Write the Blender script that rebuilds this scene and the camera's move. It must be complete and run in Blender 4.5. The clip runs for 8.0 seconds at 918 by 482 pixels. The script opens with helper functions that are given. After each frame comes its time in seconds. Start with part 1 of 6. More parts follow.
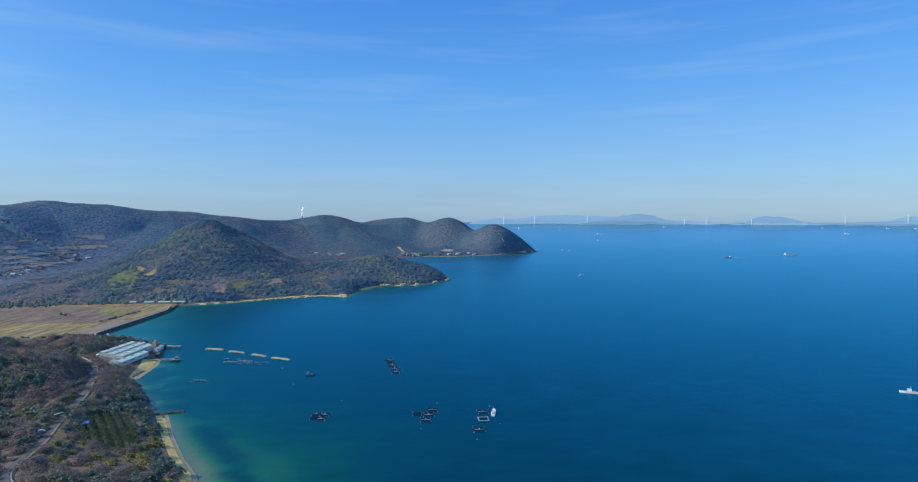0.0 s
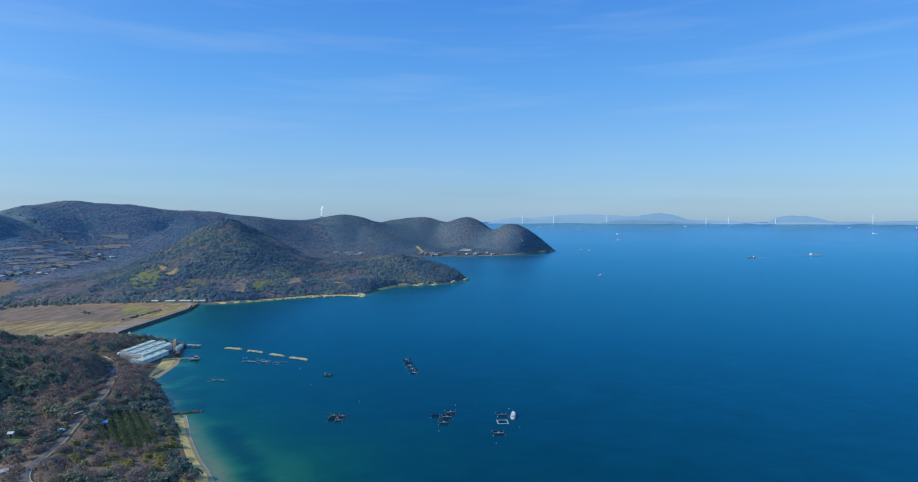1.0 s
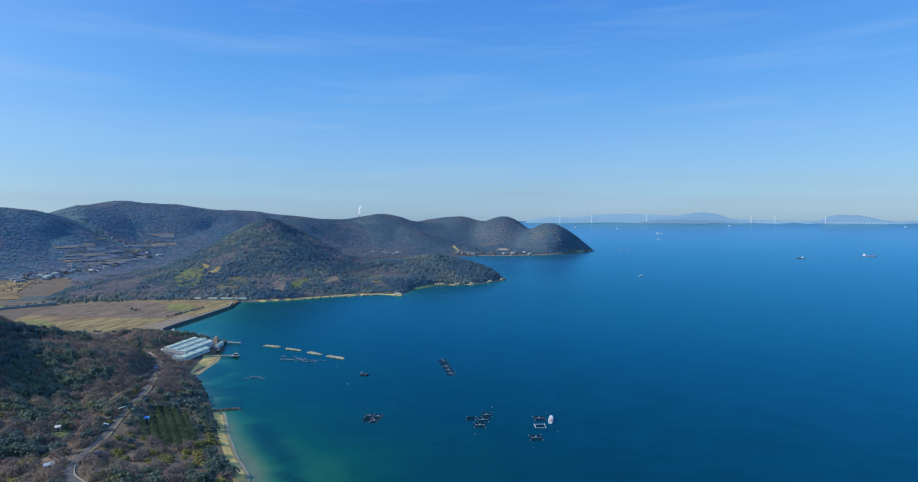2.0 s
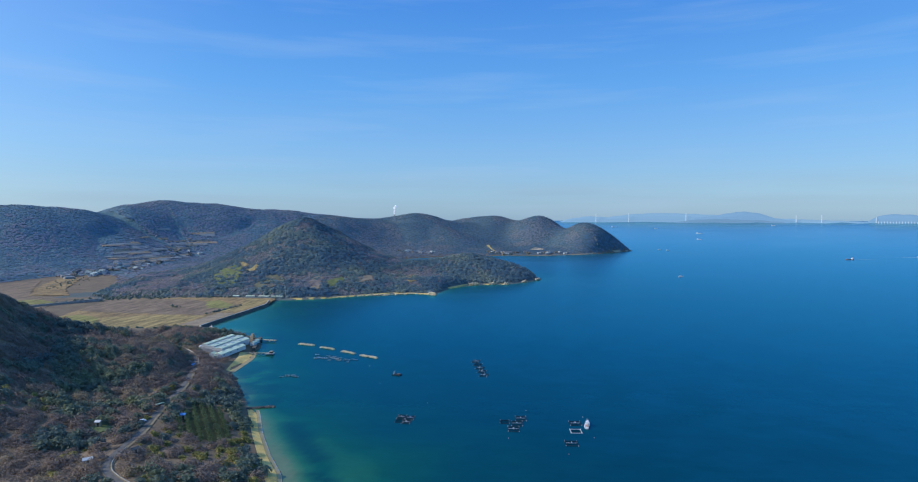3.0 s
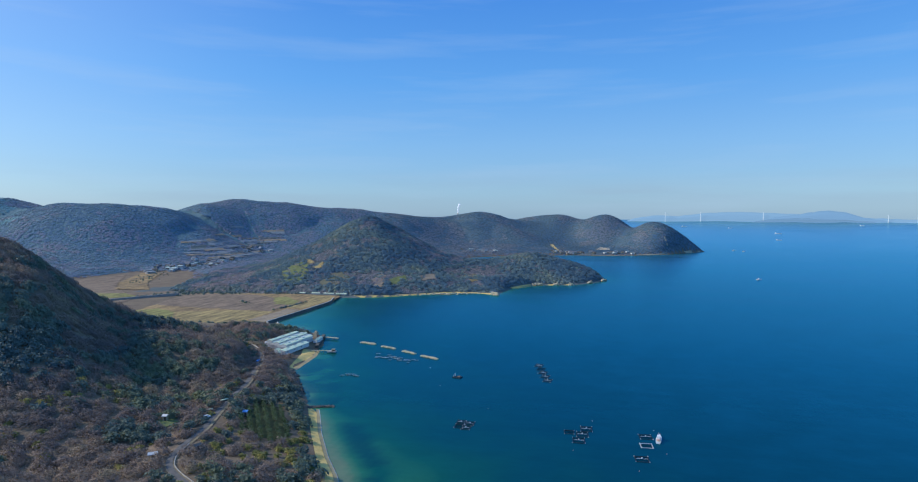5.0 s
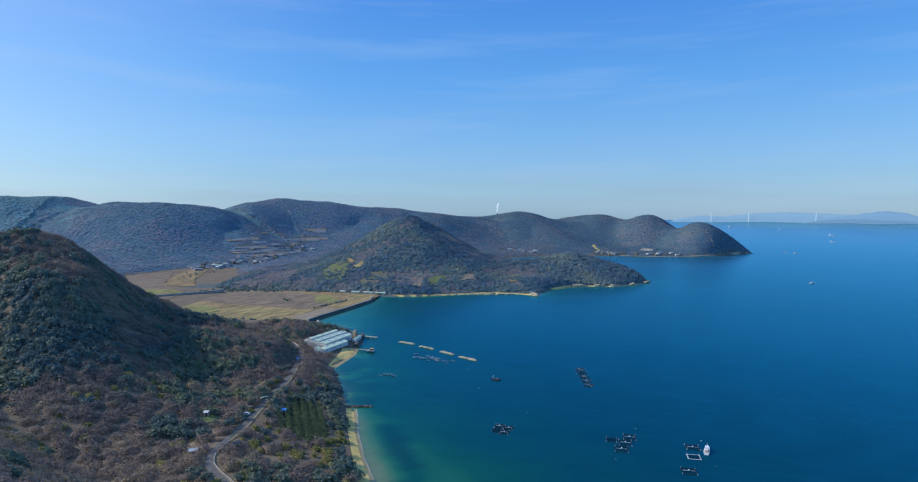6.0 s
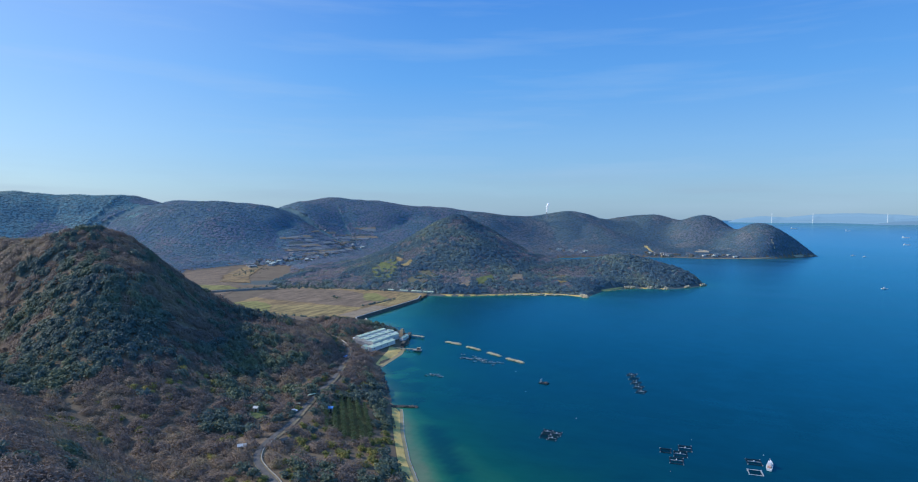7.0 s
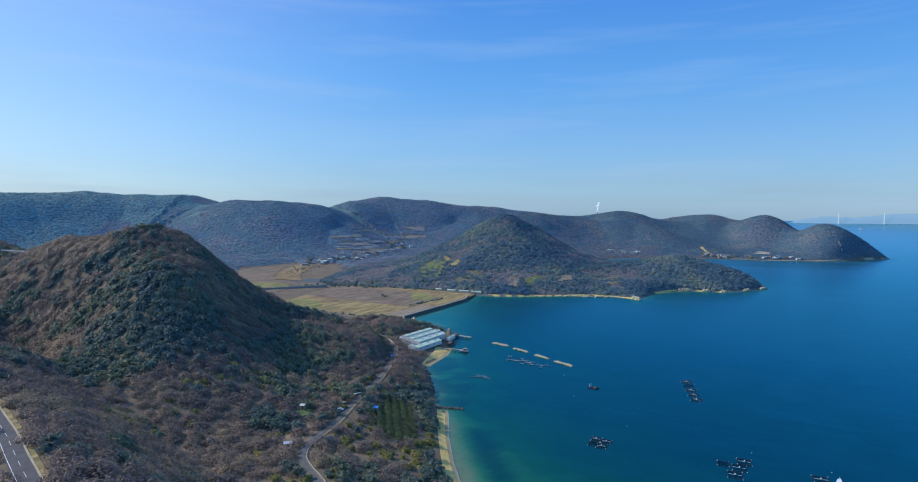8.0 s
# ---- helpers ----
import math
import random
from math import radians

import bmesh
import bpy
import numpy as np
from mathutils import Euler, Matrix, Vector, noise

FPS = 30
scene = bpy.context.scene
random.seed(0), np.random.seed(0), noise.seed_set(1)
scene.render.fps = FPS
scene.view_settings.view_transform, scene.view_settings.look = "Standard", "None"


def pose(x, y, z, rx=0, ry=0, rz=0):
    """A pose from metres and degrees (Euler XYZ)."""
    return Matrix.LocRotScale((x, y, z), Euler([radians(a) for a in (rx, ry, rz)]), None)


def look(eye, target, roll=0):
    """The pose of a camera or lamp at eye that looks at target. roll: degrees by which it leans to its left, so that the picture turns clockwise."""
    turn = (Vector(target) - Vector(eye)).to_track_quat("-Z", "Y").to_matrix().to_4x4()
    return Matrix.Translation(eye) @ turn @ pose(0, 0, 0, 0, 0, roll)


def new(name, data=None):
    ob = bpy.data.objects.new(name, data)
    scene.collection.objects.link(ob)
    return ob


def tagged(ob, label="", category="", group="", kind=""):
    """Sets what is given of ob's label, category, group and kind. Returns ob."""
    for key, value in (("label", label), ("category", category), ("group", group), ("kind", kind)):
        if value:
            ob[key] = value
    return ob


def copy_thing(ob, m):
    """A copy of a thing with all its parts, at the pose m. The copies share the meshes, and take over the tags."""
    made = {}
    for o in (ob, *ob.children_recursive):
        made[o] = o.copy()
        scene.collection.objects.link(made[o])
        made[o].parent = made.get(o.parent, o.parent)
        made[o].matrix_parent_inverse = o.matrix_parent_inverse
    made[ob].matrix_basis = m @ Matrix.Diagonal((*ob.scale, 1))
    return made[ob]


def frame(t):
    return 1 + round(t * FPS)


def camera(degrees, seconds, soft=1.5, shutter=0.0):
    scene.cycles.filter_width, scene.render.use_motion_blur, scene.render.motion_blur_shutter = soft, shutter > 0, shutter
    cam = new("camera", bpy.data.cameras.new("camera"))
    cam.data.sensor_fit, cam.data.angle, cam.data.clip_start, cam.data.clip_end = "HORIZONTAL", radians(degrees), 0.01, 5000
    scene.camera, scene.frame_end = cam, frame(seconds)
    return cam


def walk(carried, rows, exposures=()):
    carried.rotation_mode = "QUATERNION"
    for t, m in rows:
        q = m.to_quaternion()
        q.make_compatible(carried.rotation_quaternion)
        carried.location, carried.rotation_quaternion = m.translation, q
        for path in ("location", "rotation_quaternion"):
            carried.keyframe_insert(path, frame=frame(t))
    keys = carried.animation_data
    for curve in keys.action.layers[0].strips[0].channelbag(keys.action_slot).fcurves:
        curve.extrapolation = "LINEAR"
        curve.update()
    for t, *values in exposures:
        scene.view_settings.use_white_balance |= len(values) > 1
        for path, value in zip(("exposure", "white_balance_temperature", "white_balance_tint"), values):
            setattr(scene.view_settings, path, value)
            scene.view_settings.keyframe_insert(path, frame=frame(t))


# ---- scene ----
cam = camera(76.95, 8.0, soft=1.1)
ROWS = [
    (0.0, 0.0, 0.0, 110.0, 0.0, -2.21, 0.01), (0.5, -0.2, 2.9, 110.0, 0.62, -2.23, 0.0), (1.0, -0.3, 5.5, 109.9, 1.82, -2.26, -0.03),
    (1.5, -0.43, 8.2, 109.85, 3.56, -2.29, -0.05), (3.0, -0.7, 16.8, 109.6, 8.88, -2.39, -0.01), (3.5, -1.0, 19.9, 109.65, 10.18, -2.43, 0.0),
    (4.0, -1.3, 22.8, 109.75, 11.61, -2.48, 0.01), (4.5, -1.7, 25.6, 109.78, 13.38, -2.51, 0.05), (6.0, -3.8, 33.8, 109.86, 19.07, -2.59, 0.29),
    (6.5, -4.6, 36.5, 109.9, 21.45, -2.64, 0.43), (7.0, -5.4, 39.2, 109.87, 23.9, -2.69, 0.54), (7.5, -6.08, 41.7, 109.84, 26.35, -2.73, 0.6),
    (8.0, -6.62, 44.5, 109.81, 28.75, -2.78, 0.64),
]
walk(cam, [(t, pose(x, y, z, 90 + pitch, -roll, yaw)) for t, x, y, z, yaw, pitch, roll in ROWS])

# ---------------------------------------------------------------- sky and sun
SUN_AZIMUTH, SUN_HEIGHT = radians(-102), radians(32)     # azimuth from +y towards +x
world = bpy.data.worlds.new("sky")
scene.world = world
world.use_nodes = True
wt = world.node_tree
wt.nodes.clear()
sky = wt.nodes.new("ShaderNodeTexSky")
sky.sky_type, sky.sun_disc = "NISHITA", False
sky.sun_elevation, sky.sun_rotation = SUN_HEIGHT, SUN_AZIMUTH
sky.altitude, sky.air_density, sky.dust_density, sky.ozone_density = 100, 1.0, 0.4, 4.0
dim = wt.nodes.new("ShaderNodeMixRGB")
dim.blend_type, dim.inputs["Fac"].default_value, dim.inputs["Color2"].default_value = "MULTIPLY", 1.0, (0.042, 0.047, 0.050, 1)
wt.links.new(sky.outputs[0], dim.inputs["Color1"])
# clear winter blue over a pale haze along the horizon
coord = wt.nodes.new("ShaderNodeTexCoord")
split = wt.nodes.new("ShaderNodeSeparateXYZ")
wt.links.new(coord.outputs["Generated"], split.inputs[0])
air = wt.nodes.new("ShaderNodeValToRGB")
stops = air.color_ramp.elements
stops[0].position, stops[0].color = 0.0, (0.130, 0.262, 0.430, 1)
stops[1].position, stops[1].color = 1.0, (0.085, 0.30, 0.76, 1)
for height_, colour in ((0.045, (0.150, 0.300, 0.485)), (0.12, (0.118, 0.298, 0.575)), (0.22, (0.055, 0.25, 0.62)), (0.36, (0.022, 0.175, 0.59))):
    stops.new(height_).color = (*colour, 1)
wt.links.new(split.outputs["Z"], air.inputs["Fac"])
both = wt.nodes.new("ShaderNodeMixRGB")
both.blend_type, both.inputs["Fac"].default_value = "ADD", 1.0
wt.links.new(air.outputs[0], both.inputs["Color1"])
wt.links.new(dim.outputs[0], both.inputs["Color2"])
# the sky pales towards the sun
towards = wt.nodes.new("ShaderNodeVectorMath")
towards.operation = "DOT_PRODUCT"
towards.inputs[1].default_value = (math.sin(SUN_AZIMUTH) * math.cos(SUN_HEIGHT), math.cos(SUN_AZIMUTH) * math.cos(SUN_HEIGHT), math.sin(SUN_HEIGHT))
near_sun = wt.nodes.new("ShaderNodeMapRange")
near_sun.interpolation_type = "SMOOTHSTEP"
near_sun.inputs["From Min"].default_value, near_sun.inputs["From Max"].default_value = 0.34, 1.1
pale = wt.nodes.new("ShaderNodeMixRGB")
pale.blend_type, pale.inputs["Color2"].default_value = "ADD", (0.19, 0.16, 0.10, 1)
wt.links.new(coord.outputs["Generated"], towards.inputs[0])
wt.links.new(towards.outputs["Value"], near_sun.inputs["Value"])
wt.links.new(near_sun.outputs[0], pale.inputs["Fac"])
wt.links.new(both.outputs[0], pale.inputs["Color1"])
back = wt.nodes.new("ShaderNodeBackground")
back.inputs["Strength"].default_value = 1.0
wout = wt.nodes.new("ShaderNodeOutputWorld")
wt.links.new(back.outputs[0], wout.inputs["Surface"])
# thin streaks of high cloud
stretch = wt.nodes.new("ShaderNodeMapping")
stretch.inputs["Rotation"].default_value = (0, 0.12, 0.5)
stretch.inputs["Scale"].default_value = (1.2, 1.2, 14)
streak = wt.nodes.new("ShaderNodeTexNoise")
streak.inputs["Scale"].default_value, streak.inputs["Detail"].default_value, streak.inputs["Roughness"].default_value = 2.2, 5, 0.55
thin = wt.nodes.new("ShaderNodeMapRange")
thin.inputs["From Min"].default_value, thin.inputs["From Max"].default_value, thin.inputs["To Max"].default_value = 0.50, 0.82, 0.24
veil = wt.nodes.new("ShaderNodeMixRGB")
veil.inputs["Color2"].default_value = (0.45, 0.62, 0.85, 1)
wt.links.new(coord.outputs["Generated"], stretch.inputs["Vector"])
wt.links.new(stretch.outputs[0], streak.inputs["Vector"])
wt.links.new(streak.outputs["Fac"], thin.inputs["Value"])
wt.links.new(thin.outputs[0], veil.inputs["Fac"])
wt.links.new(pale.outputs[0], veil.inputs["Color1"])
# a thin bank of haze low over the strait
bank_noise = wt.nodes.new("ShaderNodeTexNoise")
bank_noise.inputs["Scale"].default_value, bank_noise.inputs["Detail"].default_value = 2.4, 6
flat_ = wt.nodes.new("ShaderNodeMapping")
flat_.inputs["Scale"].default_value = (1.4, 1.4, 14)
low = wt.nodes.new("ShaderNodeValToRGB")
for at, value in ((0.012, 0.0), (0.03, 0.9), (0.05, 0.55), (0.085, 0.0)):
    low.color_ramp.elements.new(at).color = (value, value, value, 1)
low.color_ramp.elements[-1].color = (0, 0, 0, 1)
much = wt.nodes.new("ShaderNodeMapRange")
much.inputs["From Min"].default_value, much.inputs["From Max"].default_value, much.inputs["To Max"].default_value = 0.42, 0.72, 0.42
both_ = wt.nodes.new("ShaderNodeMath")
both_.operation = "MULTIPLY"
bank = wt.nodes.new("ShaderNodeMixRGB")
bank.inputs["Color2"].default_value = (0.31, 0.42, 0.57, 1)
wt.links.new(coord.outputs["Generated"], flat_.inputs["Vector"])
wt.links.new(flat_.outputs[0], bank_noise.inputs["Vector"])
wt.links.new(bank_noise.outputs["Fac"], much.inputs["Value"])
wt.links.new(split.outputs["Z"], low.inputs["Fac"])
wt.links.new(low.outputs[0], both_.inputs[0])
wt.links.new(much.outputs[0], both_.inputs[1])
wt.links.new(both_.outputs[0], bank.inputs["Fac"])
wt.links.new(veil.outputs[0], bank.inputs["Color1"])
wt.links.new(bank.outputs[0], back.inputs["Color"])

sun_dir = Vector((math.sin(SUN_AZIMUTH) * math.cos(SUN_HEIGHT), math.cos(SUN_AZIMUTH) * math.cos(SUN_HEIGHT), math.sin(SUN_HEIGHT)))
sun = new("sun", bpy.data.lights.new("sun", "SUN"))
sun.data.energy, sun.data.angle, sun.data.color = 4.0, radians(1.2), (1.0, 0.93, 0.82)
sun.matrix_world = look((-600, 300, 800), Vector((-600, 300, 800)) - sun_dir)
scene.view_settings.exposure = 0.0


# ---------------------------------------------------------------- materials
def material(name, dark, light, scale=1.0, rough_=0.85, bump=0.0, metal=0.0, per_object=0.0, fine=8.0, spec=0.3, rows=None):
    """A two-tone surface: broad stains and fine grain in world metres, with relief."""
    m = bpy.data.materials.new(name)
    m.use_nodes = True
    t = m.node_tree
    b = t.nodes["Principled BSDF"]
    b.inputs["Roughness"].default_value, b.inputs["Metallic"].default_value = rough_, metal
    b.inputs["Specular IOR Level"].default_value = spec
    g = t.nodes.new("ShaderNodeNewGeometry")
    n1, n2 = t.nodes.new("ShaderNodeTexNoise"), t.nodes.new("ShaderNodeTexNoise")
    n1.inputs["Scale"].default_value, n1.inputs["Detail"].default_value = 1 / scale, 4
    n2.inputs["Scale"].default_value, n2.inputs["Detail"].default_value = fine / scale, 3
    add = t.nodes.new("ShaderNodeMath")
    add.operation = "MULTIPLY_ADD"
    add.inputs[1].default_value, add.inputs[2].default_value = 0.6, 0.0
    half = t.nodes.new("ShaderNodeMath")
    half.operation = "MULTIPLY_ADD"
    half.inputs[1].default_value = 0.4
    ramp = t.nodes.new("ShaderNodeValToRGB")
    ramp.color_ramp.elements[0].position, ramp.color_ramp.elements[1].position = 0.36, 0.64
    ramp.color_ramp.elements[0].color, ramp.color_ramp.elements[1].color = (*dark, 1), (*light, 1)
    place = g.outputs["Position"]
    if rows is not None:        # drawn out along plough rows
        drawn = t.nodes.new("ShaderNodeMapping")
        drawn.inputs["Rotation"].default_value, drawn.inputs["Scale"].default_value = (0, 0, rows), (1.3, 0.3, 1)
        t.links.new(place, drawn.inputs["Vector"])
        place = drawn.outputs[0]
    t.links.new(place, n1.inputs["Vector"])
    t.links.new(place, n2.inputs["Vector"])
    t.links.new(n1.outputs["Fac"], add.inputs[0])
    t.links.new(n2.outputs["Fac"], half.inputs[0])
    t.links.new(add.outputs[0], half.inputs[2])
    last = half.outputs[0]
    if per_object:
        info = t.nodes.new("ShaderNodeObjectInfo")
        o = t.nodes.new("ShaderNodeMath")
        o.operation = "MULTIPLY_ADD"
        o.inputs[1].default_value = per_object
        t.links.new(info.outputs["Random"], o.inputs[0])
        t.links.new(last, o.inputs[2])
        last = o.outputs[0]
    t.links.new(last, ramp.inputs["Fac"])
    t.links.new(ramp.outputs["Color"], b.inputs["Base Color"])
    if bump:
        bp = t.nodes.new("ShaderNodeBump")
        bp.inputs["Strength"].default_value, bp.inputs["Distance"].default_value = 0.6, bump
        t.links.new(n2.outputs["Fac"], bp.inputs["Height"])
        t.links.new(bp.outputs[0], b.inputs["Normal"])
    return m


def foliage(name, colours, patch=60.0, gloss=0.25, fuzz=0.25):
    """Leaves or twigs: a colour of its own for every tree (attribute tint), drifting over the hillside in patches."""
    m = bpy.data.materials.new(name)
    m.use_nodes = True
    t = m.node_tree
    b = t.nodes["Principled BSDF"]
    b.inputs["Roughness"].default_value, b.inputs["Specular IOR Level"].default_value = 0.6, gloss
    b.inputs["Sheen Weight"].default_value, b.inputs["Sheen Roughness"].default_value = fuzz, 0.6
    b.inputs["Sheen Tint"].default_value = (0.75, 0.88, 1.0, 1)
    a = t.nodes.new("ShaderNodeAttribute")
    a.attribute_name = "tint"
    g = t.nodes.new("ShaderNodeNewGeometry")
    n = t.nodes.new("ShaderNodeTexNoise")
    n.inputs["Scale"].default_value, n.inputs["Detail"].default_value = 1 / patch, 3
    mix = t.nodes.new("ShaderNodeMath")
    mix.operation = "MULTIPLY_ADD"
    mix.inputs[1].default_value = 0.5
    part_ = t.nodes.new("ShaderNodeMapRange")
    part_.inputs["From Min"].default_value, part_.inputs["From Max"].default_value, part_.inputs["To Max"].default_value = 0.33, 0.67, 0.5
    ramp = t.nodes.new("ShaderNodeValToRGB")
    e = ramp.color_ramp.elements
    e[0].position, e[1].position = 0.12, 0.9
    e[0].color, e[1].color = (*colours[0], 1), (*colours[-1], 1)
    for i, c in enumerate(colours[1:-1]):
        e.new(0.12 + 0.78 * (i + 1) / (len(colours) - 1)).color = (*c, 1)
    t.links.new(g.outputs["Position"], n.inputs["Vector"])
    t.links.new(n.outputs["Fac"], part_.inputs[0])
    t.links.new(a.outputs["Fac"], mix.inputs[0])
    t.links.new(part_.outputs[0], mix.inputs[2])
    t.links.new(mix.outputs[0], ramp.inputs["Fac"])
    t.links.new(ramp.outputs["Color"], b.inputs["Base Color"])
    thru, blend = t.nodes.new("ShaderNodeBsdfTranslucent"), t.nodes.new("ShaderNodeMixShader")
    blend.inputs["Fac"].default_value = 0.28
    t.links.new(ramp.outputs["Color"], thru.inputs["Color"])
    t.links.new(b.outputs[0], blend.inputs[1])
    t.links.new(thru.outputs[0], blend.inputs[2])
    t.links.new(blend.outputs[0], t.nodes["Material Output"].inputs["Surface"])
    return m


def sea_material():
    """Water: body colour by depth under a tinted gloss that grows towards grazing view."""
    m = bpy.data.materials.new("sea_water")
    m.use_nodes = True
    t = m.node_tree
    t.nodes.clear()
    out = t.nodes.new("ShaderNodeOutputMaterial")
    body, gloss, blend = t.nodes.new("ShaderNodeBsdfDiffuse"), t.nodes.new("ShaderNodeBsdfGlossy"), t.nodes.new("ShaderNodeMixShader")
    gloss.inputs["Color"].default_value, gloss.inputs["Roughness"].default_value = (0.10, 0.63, 0.84, 1), 0.22
    fres = t.nodes.new("ShaderNodeFresnel")
    fres.inputs["IOR"].default_value = 1.33
    a = t.nodes.new("ShaderNodeAttribute")
    a.attribute_name = "depth"
    g = t.nodes.new("ShaderNodeNewGeometry")
    n = t.nodes.new("ShaderNodeTexNoise")
    n.inputs["Scale"].default_value, n.inputs["Detail"].default_value = 1 / 26, 5
    wob = t.nodes.new("ShaderNodeMath")
    wob.operation = "MULTIPLY_ADD"
    wob.inputs[1].default_value, wob.inputs[2].default_value = 0.16, -0.08
    s = t.nodes.new("ShaderNodeMath")
    s.operation = "ADD"
    ramp = t.nodes.new("ShaderNodeValToRGB")
    e = ramp.color_ramp.elements
    e[0].position, e[0].color = 0.0, (0.12, 0.17, 0.085, 1)
    e[1].position, e[1].color = 1.0, (0.0024, 0.068, 0.122, 1)
    for p, c in ((0.07, (0.055, 0.155, 0.070)), (0.17, (0.018, 0.125, 0.056)), (0.36, (0.0035, 0.070, 0.044)), (0.75, (0.0006, 0.037, 0.053))):
        e.new(p).color = (*c, 1)
    t.links.new(g.outputs["Position"], n.inputs["Vector"])
    t.links.new(n.outputs["Fac"], wob.inputs[0])
    t.links.new(wob.outputs[0], s.inputs[0])
    t.links.new(a.outputs["Fac"], s.inputs[1])
    t.links.new(s.outputs[0], ramp.inputs["Fac"])
    # light and dark of ripples put into body colour and gloss tint by noise
    chop = t.nodes.new("ShaderNodeTexNoise")
    chop.inputs["Scale"].default_value, chop.inputs["Detail"].default_value, chop.inputs["Roughness"].default_value = 0.085, 8, 0.74
    drift = t.nodes.new("ShaderNodeMapping")
    drift.inputs["Rotation"].default_value, drift.inputs["Scale"].default_value = (0, 0, -0.3), (0.5, 1.3, 1)
    span_ = t.nodes.new("ShaderNodeMapRange")
    span_.inputs["From Min"].default_value, span_.inputs["From Max"].default_value = 0.3, 0.7
    span_.inputs["To Min"].default_value, span_.inputs["To Max"].default_value = 0.88, 1.12
    vary = t.nodes.new("ShaderNodeMixRGB")
    vary.blend_type, vary.inputs["Fac"].default_value = "MULTIPLY", 1.0
    t.links.new(g.outputs["Position"], drift.inputs["Vector"])
    t.links.new(drift.outputs[0], chop.inputs["Vector"])
    t.links.new(chop.outputs["Fac"], span_.inputs["Value"])
    t.links.new(ramp.outputs["Color"], vary.inputs["Color1"])
    t.links.new(span_.outputs[0], vary.inputs["Color2"])
    # dark weed beds in the shallows; the far sea paled in colour and gloss for haze
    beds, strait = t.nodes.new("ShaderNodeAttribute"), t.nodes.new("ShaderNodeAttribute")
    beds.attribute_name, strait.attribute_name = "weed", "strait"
    weedy, hazed_water, sheen = t.nodes.new("ShaderNodeMixRGB"), t.nodes.new("ShaderNodeMixRGB"), t.nodes.new("ShaderNodeMixRGB")
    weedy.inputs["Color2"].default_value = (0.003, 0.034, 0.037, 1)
    hazed_water.inputs["Color2"].default_value = (0.095, 0.225, 0.285, 1)
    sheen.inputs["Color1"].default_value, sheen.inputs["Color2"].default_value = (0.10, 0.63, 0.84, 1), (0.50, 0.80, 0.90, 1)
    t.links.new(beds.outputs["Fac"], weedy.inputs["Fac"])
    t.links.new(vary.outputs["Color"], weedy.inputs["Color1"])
    streaks, haze_streaks = t.nodes.new("ShaderNodeMapRange"), t.nodes.new("ShaderNodeMath")
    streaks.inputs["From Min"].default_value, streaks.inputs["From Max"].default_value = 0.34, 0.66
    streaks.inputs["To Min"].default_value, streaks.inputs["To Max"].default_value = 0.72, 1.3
    haze_streaks.operation, haze_streaks.use_clamp = "MULTIPLY", True
    t.links.new(strait.outputs["Fac"], haze_streaks.inputs[0])
    t.links.new(streaks.outputs[0], haze_streaks.inputs[1])
    t.links.new(haze_streaks.outputs[0], hazed_water.inputs["Fac"])
    t.links.new(haze_streaks.outputs[0], sheen.inputs["Fac"])
    t.links.new(weedy.outputs["Color"], hazed_water.inputs["Color1"])
    t.links.new(hazed_water.outputs["Color"], body.inputs["Color"])
    flick = t.nodes.new("ShaderNodeMixRGB")
    flick.blend_type, flick.inputs["Fac"].default_value = "MULTIPLY", 0.45
    t.links.new(sheen.outputs["Color"], flick.inputs["Color1"])
    t.links.new(span_.outputs[0], flick.inputs["Color2"])
    t.links.new(flick.outputs["Color"], gloss.inputs["Color"])
    # wind ripples, long lanes of smoother water
    w1, w2 = t.nodes.new("ShaderNodeTexNoise"), t.nodes.new("ShaderNodeTexNoise")
    w1.inputs["Scale"].default_value, w1.inputs["Detail"].default_value = 0.22, 4
    w2.inputs["Scale"].default_value, w2.inputs["Detail"].default_value, w2.inputs["Roughness"].default_value = 0.010, 6, 0.6
    squash, lanes = t.nodes.new("ShaderNodeMapping"), t.nodes.new("ShaderNodeMapping")
    squash.inputs["Rotation"].default_value, squash.inputs["Scale"].default_value = (0, 0, 0.5), (1, 0.4, 1)
    lanes.inputs["Rotation"].default_value, lanes.inputs["Scale"].default_value = (0, 0, -0.35), (0.35, 1.6, 1)
    rgh = t.nodes.new("ShaderNodeMapRange")
    rgh.inputs["From Min"].default_value, rgh.inputs["From Max"].default_value = 0.35, 0.65
    rgh.inputs["To Min"].default_value, rgh.inputs["To Max"].default_value = 0.22, 0.26
    bp = t.nodes.new("ShaderNodeBump")
    bp.inputs["Strength"].default_value, bp.inputs["Distance"].default_value = 0.22, 0.5
    t.links.new(g.outputs["Position"], squash.inputs["Vector"])
    t.links.new(g.outputs["Position"], lanes.inputs["Vector"])
    t.links.new(squash.outputs[0], w1.inputs["Vector"])
    t.links.new(lanes.outputs[0], w2.inputs["Vector"])
    t.links.new(w2.outputs["Fac"], rgh.inputs["Value"])
    t.links.new(w2.outputs["Fac"], streaks.inputs["Value"])
    t.links.new(rgh.outputs[0], gloss.inputs["Roughness"])
    t.links.new(w1.outputs["Fac"], bp.inputs["Height"])
    for node in (body, gloss, fres):
        t.links.new(bp.outputs[0], node.inputs["Normal"])
